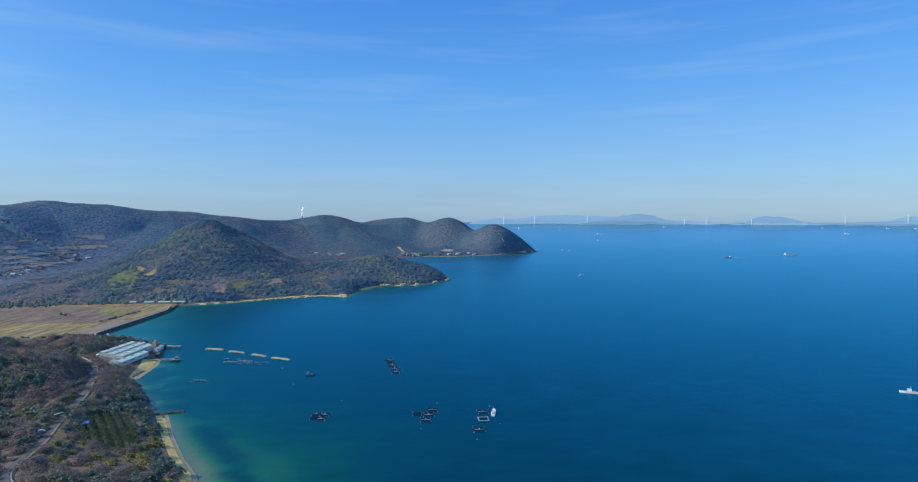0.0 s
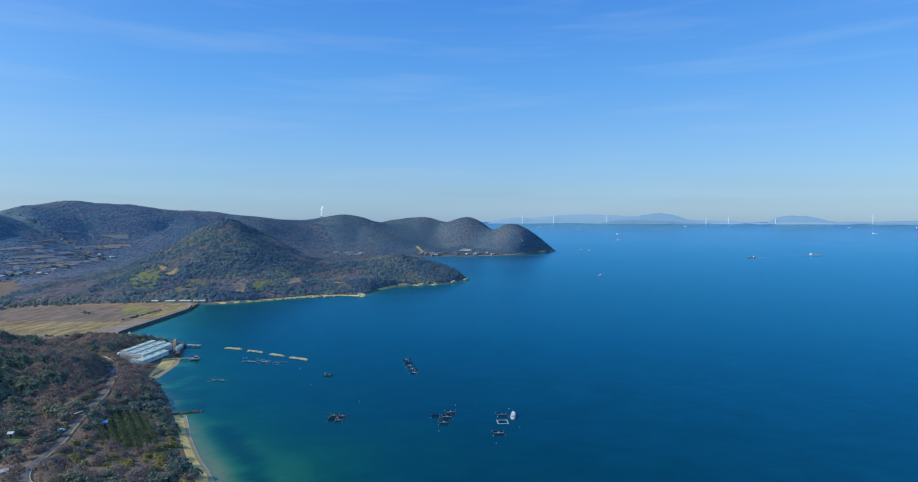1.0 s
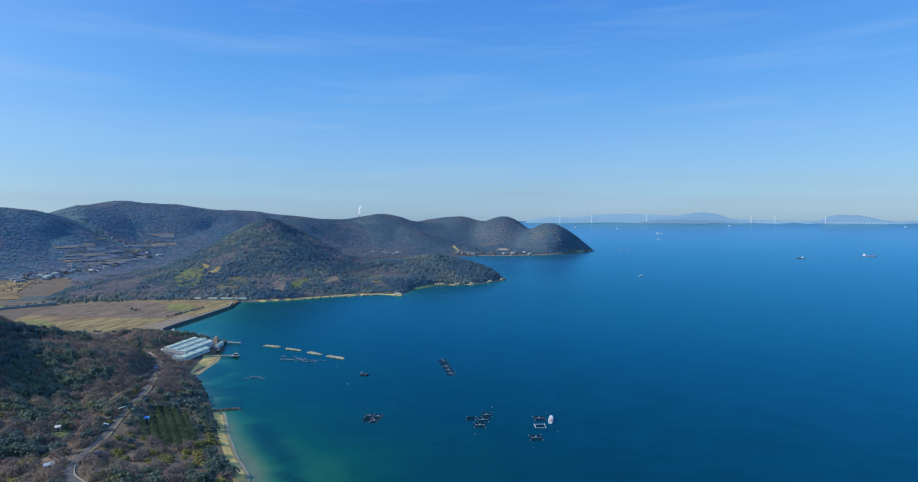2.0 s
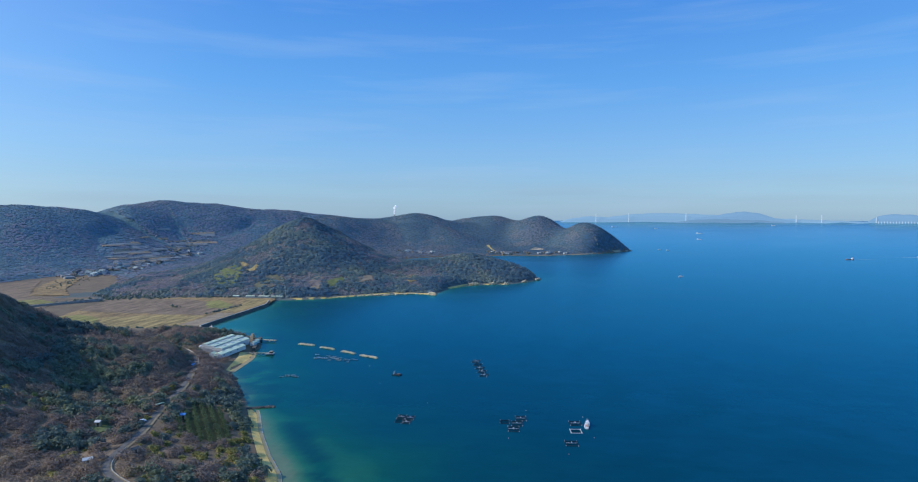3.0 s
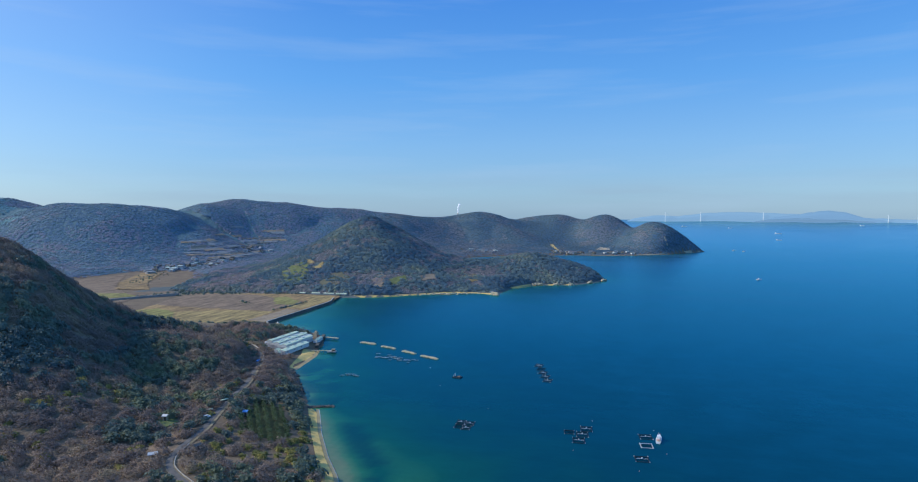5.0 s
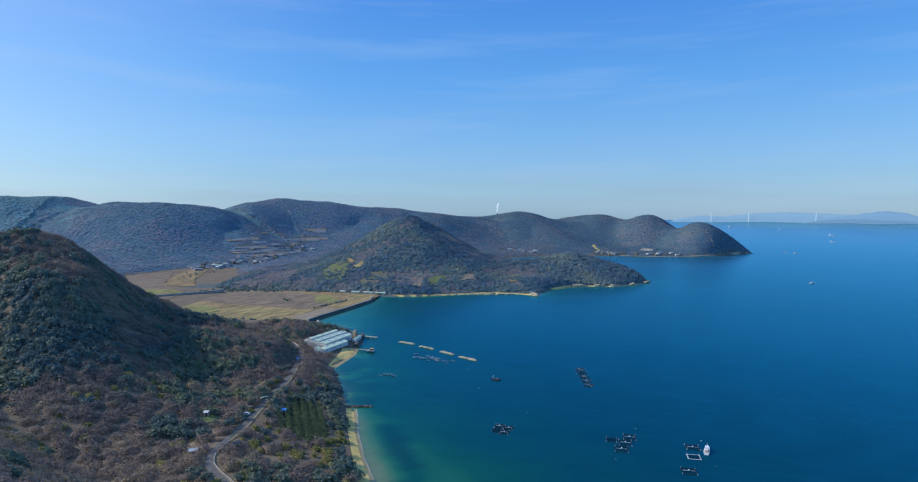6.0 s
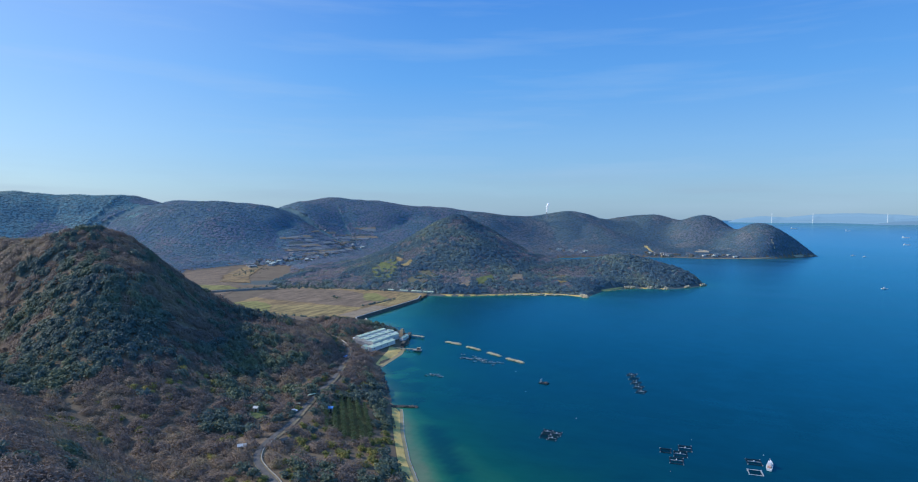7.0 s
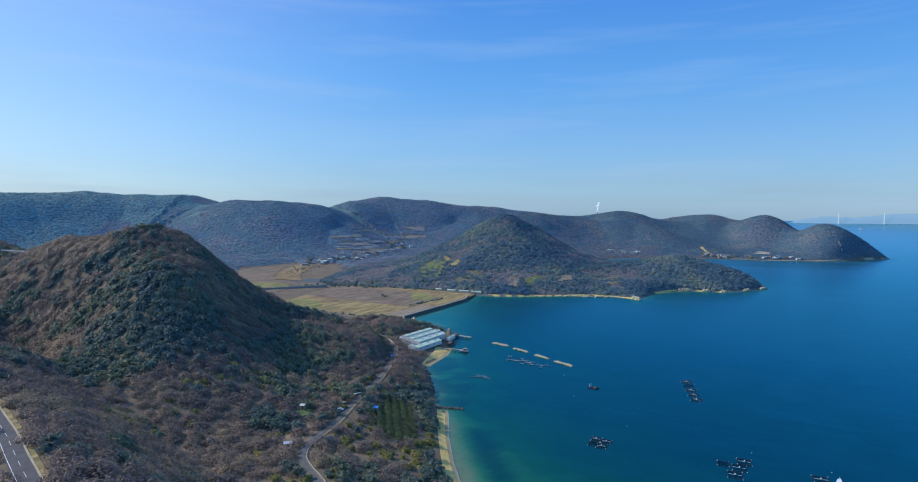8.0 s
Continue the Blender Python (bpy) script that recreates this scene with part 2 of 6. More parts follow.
    t.links.new(fres.outputs[0], blend.inputs["Fac"])
    t.links.new(body.outputs[0], blend.inputs[1])
    t.links.new(gloss.outputs[0], blend.inputs[2])
    t.links.new(blend.outputs[0], out.inputs["Surface"])
    return m


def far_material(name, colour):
    """The distance beyond the strait: a plain backdrop colour that glows, standing in for haze."""
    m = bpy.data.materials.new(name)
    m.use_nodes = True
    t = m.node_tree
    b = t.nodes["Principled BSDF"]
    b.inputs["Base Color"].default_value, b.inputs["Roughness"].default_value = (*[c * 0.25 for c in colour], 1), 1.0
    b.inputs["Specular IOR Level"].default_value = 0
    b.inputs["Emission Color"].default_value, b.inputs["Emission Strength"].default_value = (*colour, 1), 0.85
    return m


SEA = sea_material()
SOIL = material("forest_floor", (0.119, 0.087, 0.060), (0.193, 0.146, 0.092), 14, 0.95, 0.4)
# brush and fallow of cape and far hills: blue haze put into the colour
HILL_FLOOR = material("hazed_hill_brush", (0.050, 0.122, 0.151), (0.132, 0.204, 0.218), 30, 0.95, 3.0, fine=5, spec=0.15)
HEAD_FLOOR = material("hazed_headland_brush", (0.039, 0.095, 0.122), (0.128, 0.162, 0.172), 26, 0.95, 3.0, fine=5, spec=0.15)
FALLOW = material("hazed_fallow", (0.144, 0.186, 0.206), (0.231, 0.246, 0.244), 14, 0.95, 0.2)
CAPE_FLOOR = material("hazed_cape_brush", (0.063, 0.100, 0.103), (0.131, 0.137, 0.127), 40, 0.95, 1.0, fine=8, spec=0.15)
SAND = material("sand", (0.51, 0.345, 0.105), (0.68, 0.49, 0.18), 6, 0.9, 0.05)
WET_SAND = material("wet_sand", (0.26, 0.21, 0.10), (0.36, 0.29, 0.15), 5, 0.6, 0.03)
ROCK = material("tan_rock", (0.38, 0.32, 0.21), (0.66, 0.55, 0.37), 3, 0.9, 0.3)
CONCRETE = material("concrete", (0.26, 0.25, 0.23), (0.42, 0.41, 0.38), 4, 0.85, 0.02)
DARK_STONE = material("dark_stone", (0.05, 0.05, 0.045), (0.12, 0.115, 0.10), 3, 0.9, 0.1)
ASPHALT = material("asphalt", (0.065, 0.062, 0.066), (0.105, 0.10, 0.10), 3, 0.9, 0.01)
PALE_ROAD = material("pale_worn_asphalt", (0.08, 0.076, 0.070), (0.15, 0.14, 0.128), 3, 0.9, 0.01)
LINE_PAINT = material("road_paint", (0.62, 0.62, 0.60), (0.8, 0.8, 0.78), 0.5, 0.7)
GRASS_DRY = material("dry_grass", (0.100, 0.071, 0.041), (0.381, 0.258, 0.113), 7, 0.95, 0.15, rows=1.2)
GRASS_GOLD = material("golden_grass", (0.105, 0.083, 0.040), (0.411, 0.304, 0.123), 7, 0.95, 0.15, rows=1.15)
GRASS_GREEN = material("green_grass", (0.096, 0.091, 0.030), (0.295, 0.277, 0.090), 7, 0.95, 0.15, rows=1.2)
MOSS = material("orchard_grass", (0.028, 0.039, 0.013), (0.073, 0.078, 0.025), 4, 0.95, 0.1)
TERRACE_GREEN = material("orchard_terrace", (0.060, 0.085, 0.033), (0.170, 0.191, 0.066), 5, 0.95, 0.2)
DULL_SCRUB = material("dull_olive_scrub", (0.085, 0.090, 0.055), (0.165, 0.155, 0.095), 6, 0.95, 0.3)
REED = material("brown_reed", (0.088, 0.066, 0.047), (0.273, 0.195, 0.127), 7, 0.95, 0.2, rows=1.2)
MUD = material("bare_earth", (0.184, 0.144, 0.098), (0.322, 0.253, 0.172), 8, 0.95, 0.1)
VERGE = material("verge_earth", (0.13, 0.11, 0.07), (0.27, 0.22, 0.14), 3, 0.95, 0.2)
ROOF_WHITE = material("pale_sheet_roof", (0.468, 0.554, 0.382), (0.600, 0.683, 0.475), 3, 0.5, 0.0, 0.0, 0.2)
ROOF_TEAL = material("grey_green_sheet_roof", (0.368, 0.435, 0.385), (0.480, 0.541, 0.476), 3, 0.5)
WALL_WHITE = material("white_wall", (0.46, 0.47, 0.46), (0.62, 0.62, 0.60), 2, 0.7)
WALL_TAN = material("tan_wall", (0.33, 0.27, 0.18), (0.48, 0.40, 0.28), 2, 0.8)
ROOF_TILE = material("grey_tile_roof", (0.07, 0.075, 0.085), (0.15, 0.155, 0.17), 3, 0.6, 0.0, 0.0, 0.3)
GLASS_DARK = material("dark_glass", (0.02, 0.025, 0.03), (0.04, 0.045, 0.05), 1, 0.1, spec=0.5)
FOAM = material("sea_foam", (0.16, 0.30, 0.38), (0.50, 0.58, 0.62), 3, 0.8)
PEN_DARK = material("tarred_float", (0.012, 0.026, 0.040), (0.030, 0.052, 0.070), 1, 0.8, spec=0.1)
PEN_NET = material("dark_net", (0.001, 0.012, 0.022), (0.002, 0.020, 0.034), 1.5, 0.95, spec=0.05)
PEN_PIPE = material("pale_pipe", (0.494, 0.533, 0.546), (0.600, 0.600, 0.600), 1, 0.6)
BOAT_WHITE = material("white_hull", (0.66, 0.67, 0.68), (0.82, 0.82, 0.82), 1, 0.4)
HULL_RED = material("red_hull", (0.42, 0.07, 0.03), (0.55, 0.12, 0.06), 4, 0.5)
HULL_GREY = material("grey_hull", (0.22, 0.24, 0.27), (0.36, 0.38, 0.41), 4, 0.5)
BLUE_TARP = material("blue_tarpaulin", (0.05, 0.20, 0.50), (0.12, 0.34, 0.70), 2, 0.5)
RUST = material("rusty_steel", (0.12, 0.075, 0.055), (0.22, 0.135, 0.095), 1, 0.8)
BARK = material("bark", (0.05, 0.04, 0.03), (0.12, 0.095, 0.075), 0.6, 0.95)
BUOY_RED = material("faded_red_buoy", (0.50, 0.26, 0.24), (0.62, 0.42, 0.38), 0.5, 0.6)
# near leaf and twig tints lifted for haze, the evergreens also blued
EVERGREEN = foliage("evergreen_leaves", [(0.100, 0.147, 0.150), (0.126, 0.172, 0.150), (0.159, 0.199, 0.143), (0.212, 0.237, 0.136)], 45, 0.1, 0.0)
BARE = foliage("bare_twigs", [(0.162, 0.132, 0.122), (0.220, 0.168, 0.142), (0.280, 0.210, 0.158), (0.328, 0.261, 0.160)], 45, 0.15, 0.08)
OLIVE = foliage("olive_scrub", [(0.128, 0.143, 0.048), (0.200, 0.200, 0.057), (0.302, 0.268, 0.072), (0.401, 0.321, 0.097)], 30, 0.2, 0.08)
# cape and far woods: blue haze mixed into leaf and twig colours
SCRUB = foliage("hazed_cape_pine", [(0.096, 0.179, 0.248), (0.138, 0.224, 0.271), (0.199, 0.276, 0.271), (0.316, 0.351, 0.256)], 70, 0.08, 0.0)
BARE_SCRUB = foliage("hazed_cape_twigs", [(0.199, 0.215, 0.277), (0.273, 0.258, 0.299), (0.357, 0.304, 0.304), (0.446, 0.363, 0.313)], 70, 0.08, 0.0)
PINE_FAR = foliage("hazed_far_pine", [(0.162, 0.337, 0.398), (0.196, 0.383, 0.430), (0.232, 0.420, 0.441), (0.285, 0.447, 0.426)], 120, 0.08, 0.0)
HEAD_PINE = foliage("hazed_headland_pine", [(0.085, 0.173, 0.256), (0.110, 0.198, 0.277), (0.136, 0.223, 0.278), (0.189, 0.251, 0.256)], 90, 0.08, 0.0)
HEAD_BARE = foliage("hazed_headland_twigs", [(0.160, 0.211, 0.285), (0.203, 0.235, 0.296), (0.252, 0.263, 0.293), (0.311, 0.289, 0.281)], 90, 0.08, 0.0)
BARE_FAR = foliage("hazed_far_twigs", [(0.192, 0.337, 0.388), (0.222, 0.373, 0.405), (0.273, 0.399, 0.405), (0.334, 0.410, 0.385)], 120, 0.08, 0.0)
MID_PINE = foliage("hazed_ridge_pine", [(0.129, 0.233, 0.334), (0.155, 0.263, 0.353), (0.186, 0.283, 0.355), (0.234, 0.294, 0.336)], 120, 0.08, 0.0)
MID_BARE = foliage("hazed_ridge_twigs", [(0.185, 0.248, 0.346), (0.219, 0.268, 0.352), (0.269, 0.282, 0.346), (0.324, 0.293, 0.326)], 120, 0.08, 0.0)
ORCHARD = foliage("orchard_leaves", [(0.042, 0.074, 0.021), (0.069, 0.112, 0.029), (0.102, 0.147, 0.041)], 20)
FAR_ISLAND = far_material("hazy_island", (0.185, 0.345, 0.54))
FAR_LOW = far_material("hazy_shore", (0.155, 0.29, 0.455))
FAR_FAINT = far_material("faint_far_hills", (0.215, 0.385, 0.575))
FAR_WHITE = far_material("glowing_hazed_steel", (0.55, 0.68, 0.80))
# steam is given a faint glow of its own to keep it bright
STEAM = far_material("glowing_steam", (0.75, 0.80, 0.85))
STEAM.node_tree.nodes["Principled BSDF"].inputs["Base Color"].default_value = (0.8, 0.8, 0.8, 1)
STEAM.node_tree.nodes["Principled BSDF"].inputs["Emission Strength"].default_value = 0.35


# ---------------------------------------------------------------- mesh helpers
def mesh_object(name, verts, faces, mat, parent=None, smooth=False):
    me = bpy.data.meshes.new(name)
    me.from_pydata([tuple(map(float, v)) for v in verts], [], [tuple(map(int, f)) for f in faces])
    me.materials.append(mat)
    if smooth:
        me.polygons.foreach_set("use_smooth", [True] * len(me.polygons))
    ob = new(name, me)
    if parent is not None:
        ob.parent = parent
    return ob


def tri_object(name, verts, tris, mat, tint=None, parent=None, smooth=False):
    """A large mesh of triangles straight from arrays, with a value per corner point."""
    me = bpy.data.meshes.new(name)
    me.vertices.add(len(verts))
    me.vertices.foreach_set("co", np.asarray(verts, np.float32).ravel())
    me.loops.add(len(tris) * 3)
    me.loops.foreach_set("vertex_index", np.asarray(tris, np.int32).ravel())
    me.polygons.add(len(tris))
    me.polygons.foreach_set("loop_start", np.arange(0, len(tris) * 3, 3, dtype=np.int32))
    if tint is not None:
        me.attributes.new("tint", "FLOAT", "POINT").data.foreach_set("value", np.asarray(tint, np.float32))
    if smooth:
        me.polygons.foreach_set("use_smooth", np.ones(len(tris), bool))
    me.update(calc_edges=True)
    me.materials.append(mat)
    ob = new(name, me)
    if parent is not None:
        ob.parent = parent
    return ob


def part(name, bm, mat, parent=None, label=""):
    me = bpy.data.meshes.new(name)
    bm.to_mesh(me)
    bm.free()
    me.materials.append(mat)
    ob = new(name, me)
    if parent is not None:
        ob.parent = parent
    return tagged(ob, label)


def box(bm, x0, y0, z0, x1, y1, z1, bevel=0.0):
    made = bmesh.ops.create_cube(bm, size=1, matrix=Matrix.LocRotScale(((x0 + x1) / 2, (y0 + y1) / 2, (z0 + z1) / 2), None, (x1 - x0, y1 - y0, z1 - z0)))
    if bevel:
        edges = list({e for v in made["verts"] for e in v.link_edges})
        bmesh.ops.bevel(bm, geom=edges, offset=bevel, segments=1, affect="EDGES", profile=0.5)
    return bm


def rod(bm, a, b, r0, r1=None, sides=6):
    a, b = Vector(a), Vector(b)
    m = Matrix.Translation((a + b) / 2) @ (b - a).to_track_quat("Z", "Y").to_matrix().to_4x4()
    bmesh.ops.create_cone(bm, cap_ends=True, segments=sides, radius1=r0, radius2=r0 if r1 is None else r1, depth=(b - a).length, matrix=m)
    return bm


def empty(name, m, label, category, group="", kind=""):
    ob = new(name)
    ob.matrix_world = m
    return tagged(ob, label, category, group, kind)


# ---------------------------------------------------------------- the lie of the land
COAST_NEAR = [(-90, -400), (-79, 0), (-86, 150), (-101, 221), (-114.3, 245), (-128.5, 263), (-146.3, 289), (-161.3, 312), (-171, 320), (-179, 332),
              (-193, 351), (-216, 381), (-224, 391), (-227, 410), (-230, 430), (-236, 446), (-240, 466), (-256, 494), (-268, 505), (-290, 516),
              (-338, 527)]
COAST_DIKE = [(-342, 679), (-350, 692), (-353, 728), (-326, 737), (-300, 752), (-262, 782), (-223, 814), (-185, 819), (-161, 811)]
COAST_CAPE = [(-152, 888), (-127, 930), (-97, 946), (-67, 953), (-40, 990), (-17, 1032), (-28, 1080), (-90, 1130), (-180, 1180), (-260, 1250),
              (-330, 1350), (-370, 1480), (-300, 1560), (-200, 1620)]
COAST_FAR = [(-103, 1662), (-40, 1655), (2, 1674), (90, 1718), (144, 1775), (213, 1852), (260, 1935), (235, 2020), (100, 2150), (-200, 2400),
             (-300, 2700), (-2600, 2700), (-2600, -400)]
LAND = np.array(COAST_NEAR + COAST_DIKE + COAST_CAPE + COAST_FAR, float)

ROAD = [(-120, 176, 12), (-140, 194, 10), (-153, 205, 9), (-163, 210, 9), (-173, 216, 9), (-180, 225, 9), (-184, 238, 9), (-188, 255, 9), (-197, 276, 9), (-205, 297, 9),
        (-214, 324, 9), (-221, 338, 8), (-231, 358, 8), (-242, 379, 7), (-257, 403, 6), (-275, 420, 6), (-293, 433, 6), (-330, 452, 5), (-352, 495, 3)]
HIGH_ROAD = [(-330, 160, 45), (-294, 151, 42), (-242, 138, 42), (-205, 128, 42), (-186, 122, 42), (-166, 116, 42), (-146, 110, 43), (-118, 99, 47)]

# hills: x, y, height, half-widths, turn of the long axis in degrees
HILLS = [
    (-302, 340, 28, 74, 56, 40),
    (-401.6, 318.8, 84.6, 140.7, 61.9, -35), (-433, 993, 106, 140, 146, 0),
    (-292, 990, 30, 50, 150, 0), (-524, 892, 11, 233, 40, 20), (-147, 1056, 43, 137, 83, 15), (-136, 906, 17, 100, 71, 0), (-238, 1004, 29, 78, 73, 0),
    (112, 1900, 97, 112, 115, -25), (185, 1890, 40, 80, 70, -20), (-35, 2000, 109, 122, 145, 0), (-195, 2090, 106, 136, 155, 0), (-450, 1950, 99, 160, 190, 0),
]
# ridges: a line of x, y, height, with the half-width of the slope
RIDGES = [
    (85, [(-300, 2060, 84), (-120, 2055, 84), (-35, 2010, 80), (40, 1960, 68)]),
    (70, [(-700, 300, 79.5), (-560, 282, 76.9), (-472, 284, 82.6), (-425, 300, 81.7)]),
    (44, [(-412, 316, 60.6), (-386, 346, 59.9), (-362, 368, 48.7), (-338, 388, 35.2), (-310, 404, 26.4), (-282, 418, 18), (-262, 430, 11)]),
    (58, [(-90, 40, 66), (-160, 60, 60), (-230, 80, 55), (-320, 110, 62), (-450, 170, 72), (-600, 260, 80)]),
    (210, [(-280, 2030, 92), (-380, 1960, 108), (-540, 1925, 106), (-633, 1840, 115), (-770, 1730, 130), (-850, 1650, 138), (-1000, 1550, 158),
           (-1080, 1490, 162), (-1120, 1400, 148), (-1165, 1350, 122), (-1140, 1250, 132), (-1190, 1195, 132), (-1290, 1165, 130)]),
    (260, [(-1290, 1165, 112), (-1400, 1180, 122), (-1495, 1145, 158), (-1620, 1050, 159), (-1675, 955, 162), (-1740, 840, 157), (-1760, 700, 155), (-1700, 300, 150), (-1500, -100, 140)]),
]
# knolls on the near hill: x, y, height, width
KNOLLS = [(-466, 293, 13.8, 30), (-430, 286, 7.9, 26)]
# level ground: corner list and height
FLATS = [
    (2.2, 14, [(-338, 527), (-342, 682), (-352, 730), (-412, 733), (-480, 720), (-600, 700), (-640, 560), (-560, 520), (-470, 500), (-400, 503)]),
    (3.5, 40, [(-600, 700), (-560, 560), (-700, 560), (-830, 700), (-860, 900), (-780, 930), (-690, 860)]),
    (2.6, 6, [(-284, 430), (-262, 416), (-242, 400), (-236, 446), (-240, 466), (-256, 494), (-268, 505), (-285, 505)]),
]


def seg_distance(px, py, line):
    """Distance from points to a polyline, and the share along the nearest piece."""
    best, where = np.full(px.shape, 1e9), np.zeros(px.shape)
    for i in range(len(line) - 1):
        (ax, ay), (bx, by) = line[i][:2], line[i + 1][:2]
        dx, dy = bx - ax, by - ay
        k = np.clip(((px - ax) * dx + (py - ay) * dy) / (dx * dx + dy * dy), 0, 1)
        d = np.hypot(px - ax - k * dx, py - ay - k * dy)
        where = np.where(d < best, i + k, where)
        best = np.minimum(best, d)
    return best, where


def inside(px, py, poly):
    """Which points lie in a polygon."""
    hit = np.zeros(px.shape, bool)
    n = len(poly)
    for i in range(n):
        (ax, ay), (bx, by) = poly[i], poly[(i + 1) % n]
        if ay != by:
            hit ^= ((ay > py) != (by > py)) & (px < (bx - ax) * (py - ay) / (by - ay) + ax)
    return hit


def rough(x, y, scale, seed=0):
    """Smooth value noise from -1 to 1, one lump about scale metres."""
    gx, gy = x / scale, y / scale
    ix, iy = np.floor(gx).astype(np.int64), np.floor(gy).astype(np.int64)
    fx, fy = gx - ix, gy - iy
    fx, fy = fx * fx * (3 - 2 * fx), fy * fy * (3 - 2 * fy)

    def lattice(a, b):
        h = (a * 374761393 + b * 668265263 + seed * 974634777) & 0xFFFFFFFF
        h = ((h ^ (h >> 13)) * 1274126177) & 0xFFFFFFFF
        return ((h ^ (h >> 16)) & 0xFFFF) / 32767.5 - 1
    low = lattice(ix, iy) * (1 - fx) + lattice(ix + 1, iy) * fx
    top = lattice(ix, iy + 1) * (1 - fx) + lattice(ix + 1, iy + 1) * fx
    return low * (1 - fy) + top * fy


def shore_distance(x, y):
    """Metres from the coast: positive on land, negative on the water."""
    d, _ = seg_distance(x, y, np.vstack([LAND, LAND[:1]]))
    return np.where(inside(x, y, LAND), d, -d)


def height(x, y):
    """The ground's height, sea bed included."""
    x, y = np.asarray(x, float), np.asarray(y, float)
    s = shore_distance(x, y)
    total = np.zeros(x.shape)
    for hx, hy, hz, wx, wy, turn in HILLS:
        c, n = math.cos(radians(turn)), math.sin(radians(turn))
        u, v = ((x - hx) * c + (y - hy) * n) / wx, (-(x - hx) * n + (y - hy) * c) / wy
        total += (hz * np.exp(-(u * u + v * v) ** (0.78 if 700 < hy < 1200 else 1.0))) ** 4
    for width, line in RIDGES:
        d, k = seg_distance(x, y, line)
        top = np.interp(k, range(len(line)), [p[2] for p in line]) - 6
        total += (top * np.exp(-(d / width) ** 2)) ** 4
    z = total ** 0.25
    for kx, ky, kz, kw in KNOLLS:
        z = z + kz * np.exp(-((x - kx) ** 2 + (y - ky) ** 2) / kw ** 2)
    # gullies and shoulders, gentler on the far ridges' crests
    far = np.clip(np.maximum(y - 1050, -660 - x) / 150, 0, 1)
    crest = np.clip((z - 85) / 40, 0, 1) * far
    z = z * (1 + (0.05 - 0.03 * far) * rough(x, y, 90, 1) + (0.04 - 0.025 * far) * rough(x, y, 38, 2))
    z = z + (0.02 + 0.04 * np.clip((y - 560) / 200, 0, 1) + 0.10 * far * (1 - crest)) * (1 - 0.8 * crest) * z * (np.abs(rough(x, y, 150, 7)) * 1.6 - 0.55)
    base = 2.2 + 7 * (1 - np.exp(-np.maximum(s, 0) / 40)) + 1.2 * rough(x, y, 25, 3)
    z = (z ** 3 + np.maximum(base, 0.2) ** 3) ** (1 / 3)
    for level, soft, poly in FLATS:
        d, _ = seg_distance(x, y, poly + poly[:1])
        d = np.where(inside(x, y, poly), 0, d)
        k = np.clip(1 - d / soft, 0, 1)
        k = k * k * (3 - 2 * k)
        z = z * (1 - k) + level * k
    for line, half, soft in ((ROAD, 4, 12), (HIGH_ROAD, 6, 60)):
        d, w = seg_distance(x, y, line)
        top = np.interp(w, range(len(line)), [p[2] for p in line])
        k = np.clip(1 - (d - half) / soft, 0, 1)
        k = k * k * (3 - 2 * k)
        z = z * (1 - k) + top * k
    edge = np.where((y > 700) & (x > -300), 14.0, 9.0)
    z = np.where(s > 0, z * (1 - np.exp(-s / edge)) + 0.02, np.maximum(s * 0.12, -12))
    return z

# ---------------------------------------------------------------- ground and sea
def steps(*spans):
    """Grid lines: spans of (start, end, spacing), end to end."""
    out = []
    for a, b, w in spans:
        out += list(np.linspace(a, b, max(2, int(round((b - a) / w)) + 1))[:-1])
    return np.array(out + [spans[-1][1]])


def sheet(name, xs, ys, level, mat, drop=None):
    gx, gy = np.meshgrid(xs, ys)
    gz = level(gx, gy)
    verts = np.stack([gx.ravel(), gy.ravel(), gz.ravel()], 1)
    n = len(xs)
    i = (np.arange(len(ys) - 1)[:, None] * n + np.arange(n - 1)[None, :]).ravel()
    quads = np.stack([i, i + 1, i + n + 1, i + n], 1)
    if drop is not None:
        quads = quads[~drop(gx, gy).ravel()[quads].all(1)]
    me = bpy.data.meshes.new(name)
    me.vertices.add(len(verts))
    me.vertices.foreach_set("co", verts.astype(np.float32).ravel())
    me.loops.add(len(quads) * 4)
    me.loops.foreach_set("vertex_index", quads.astype(np.int32).ravel())
    me.polygons.add(len(quads))
    me.polygons.foreach_set("loop_start", np.arange(0, len(quads) * 4, 4, dtype=np.int32))
    me.polygons.foreach_set("use_smooth", np.ones(len(quads), bool))
    me.update(calc_edges=True)
    me.validate()
    me.materials.append(mat)
    return new(name, me), gx, gy


ground, _, _ = sheet("ground", steps((-2600, -800, 22), (-800, -440, 9), (-440, -80, 4.5), (-80, 320, 11)),
                     steps((-400, 60, 16), (60, 560, 4.5), (560, 1120, 8), (1120, 2100, 14), (2100, 2700, 30)), height, SOIL,
                     lambda x, y: shore_distance(x, y) < -60)
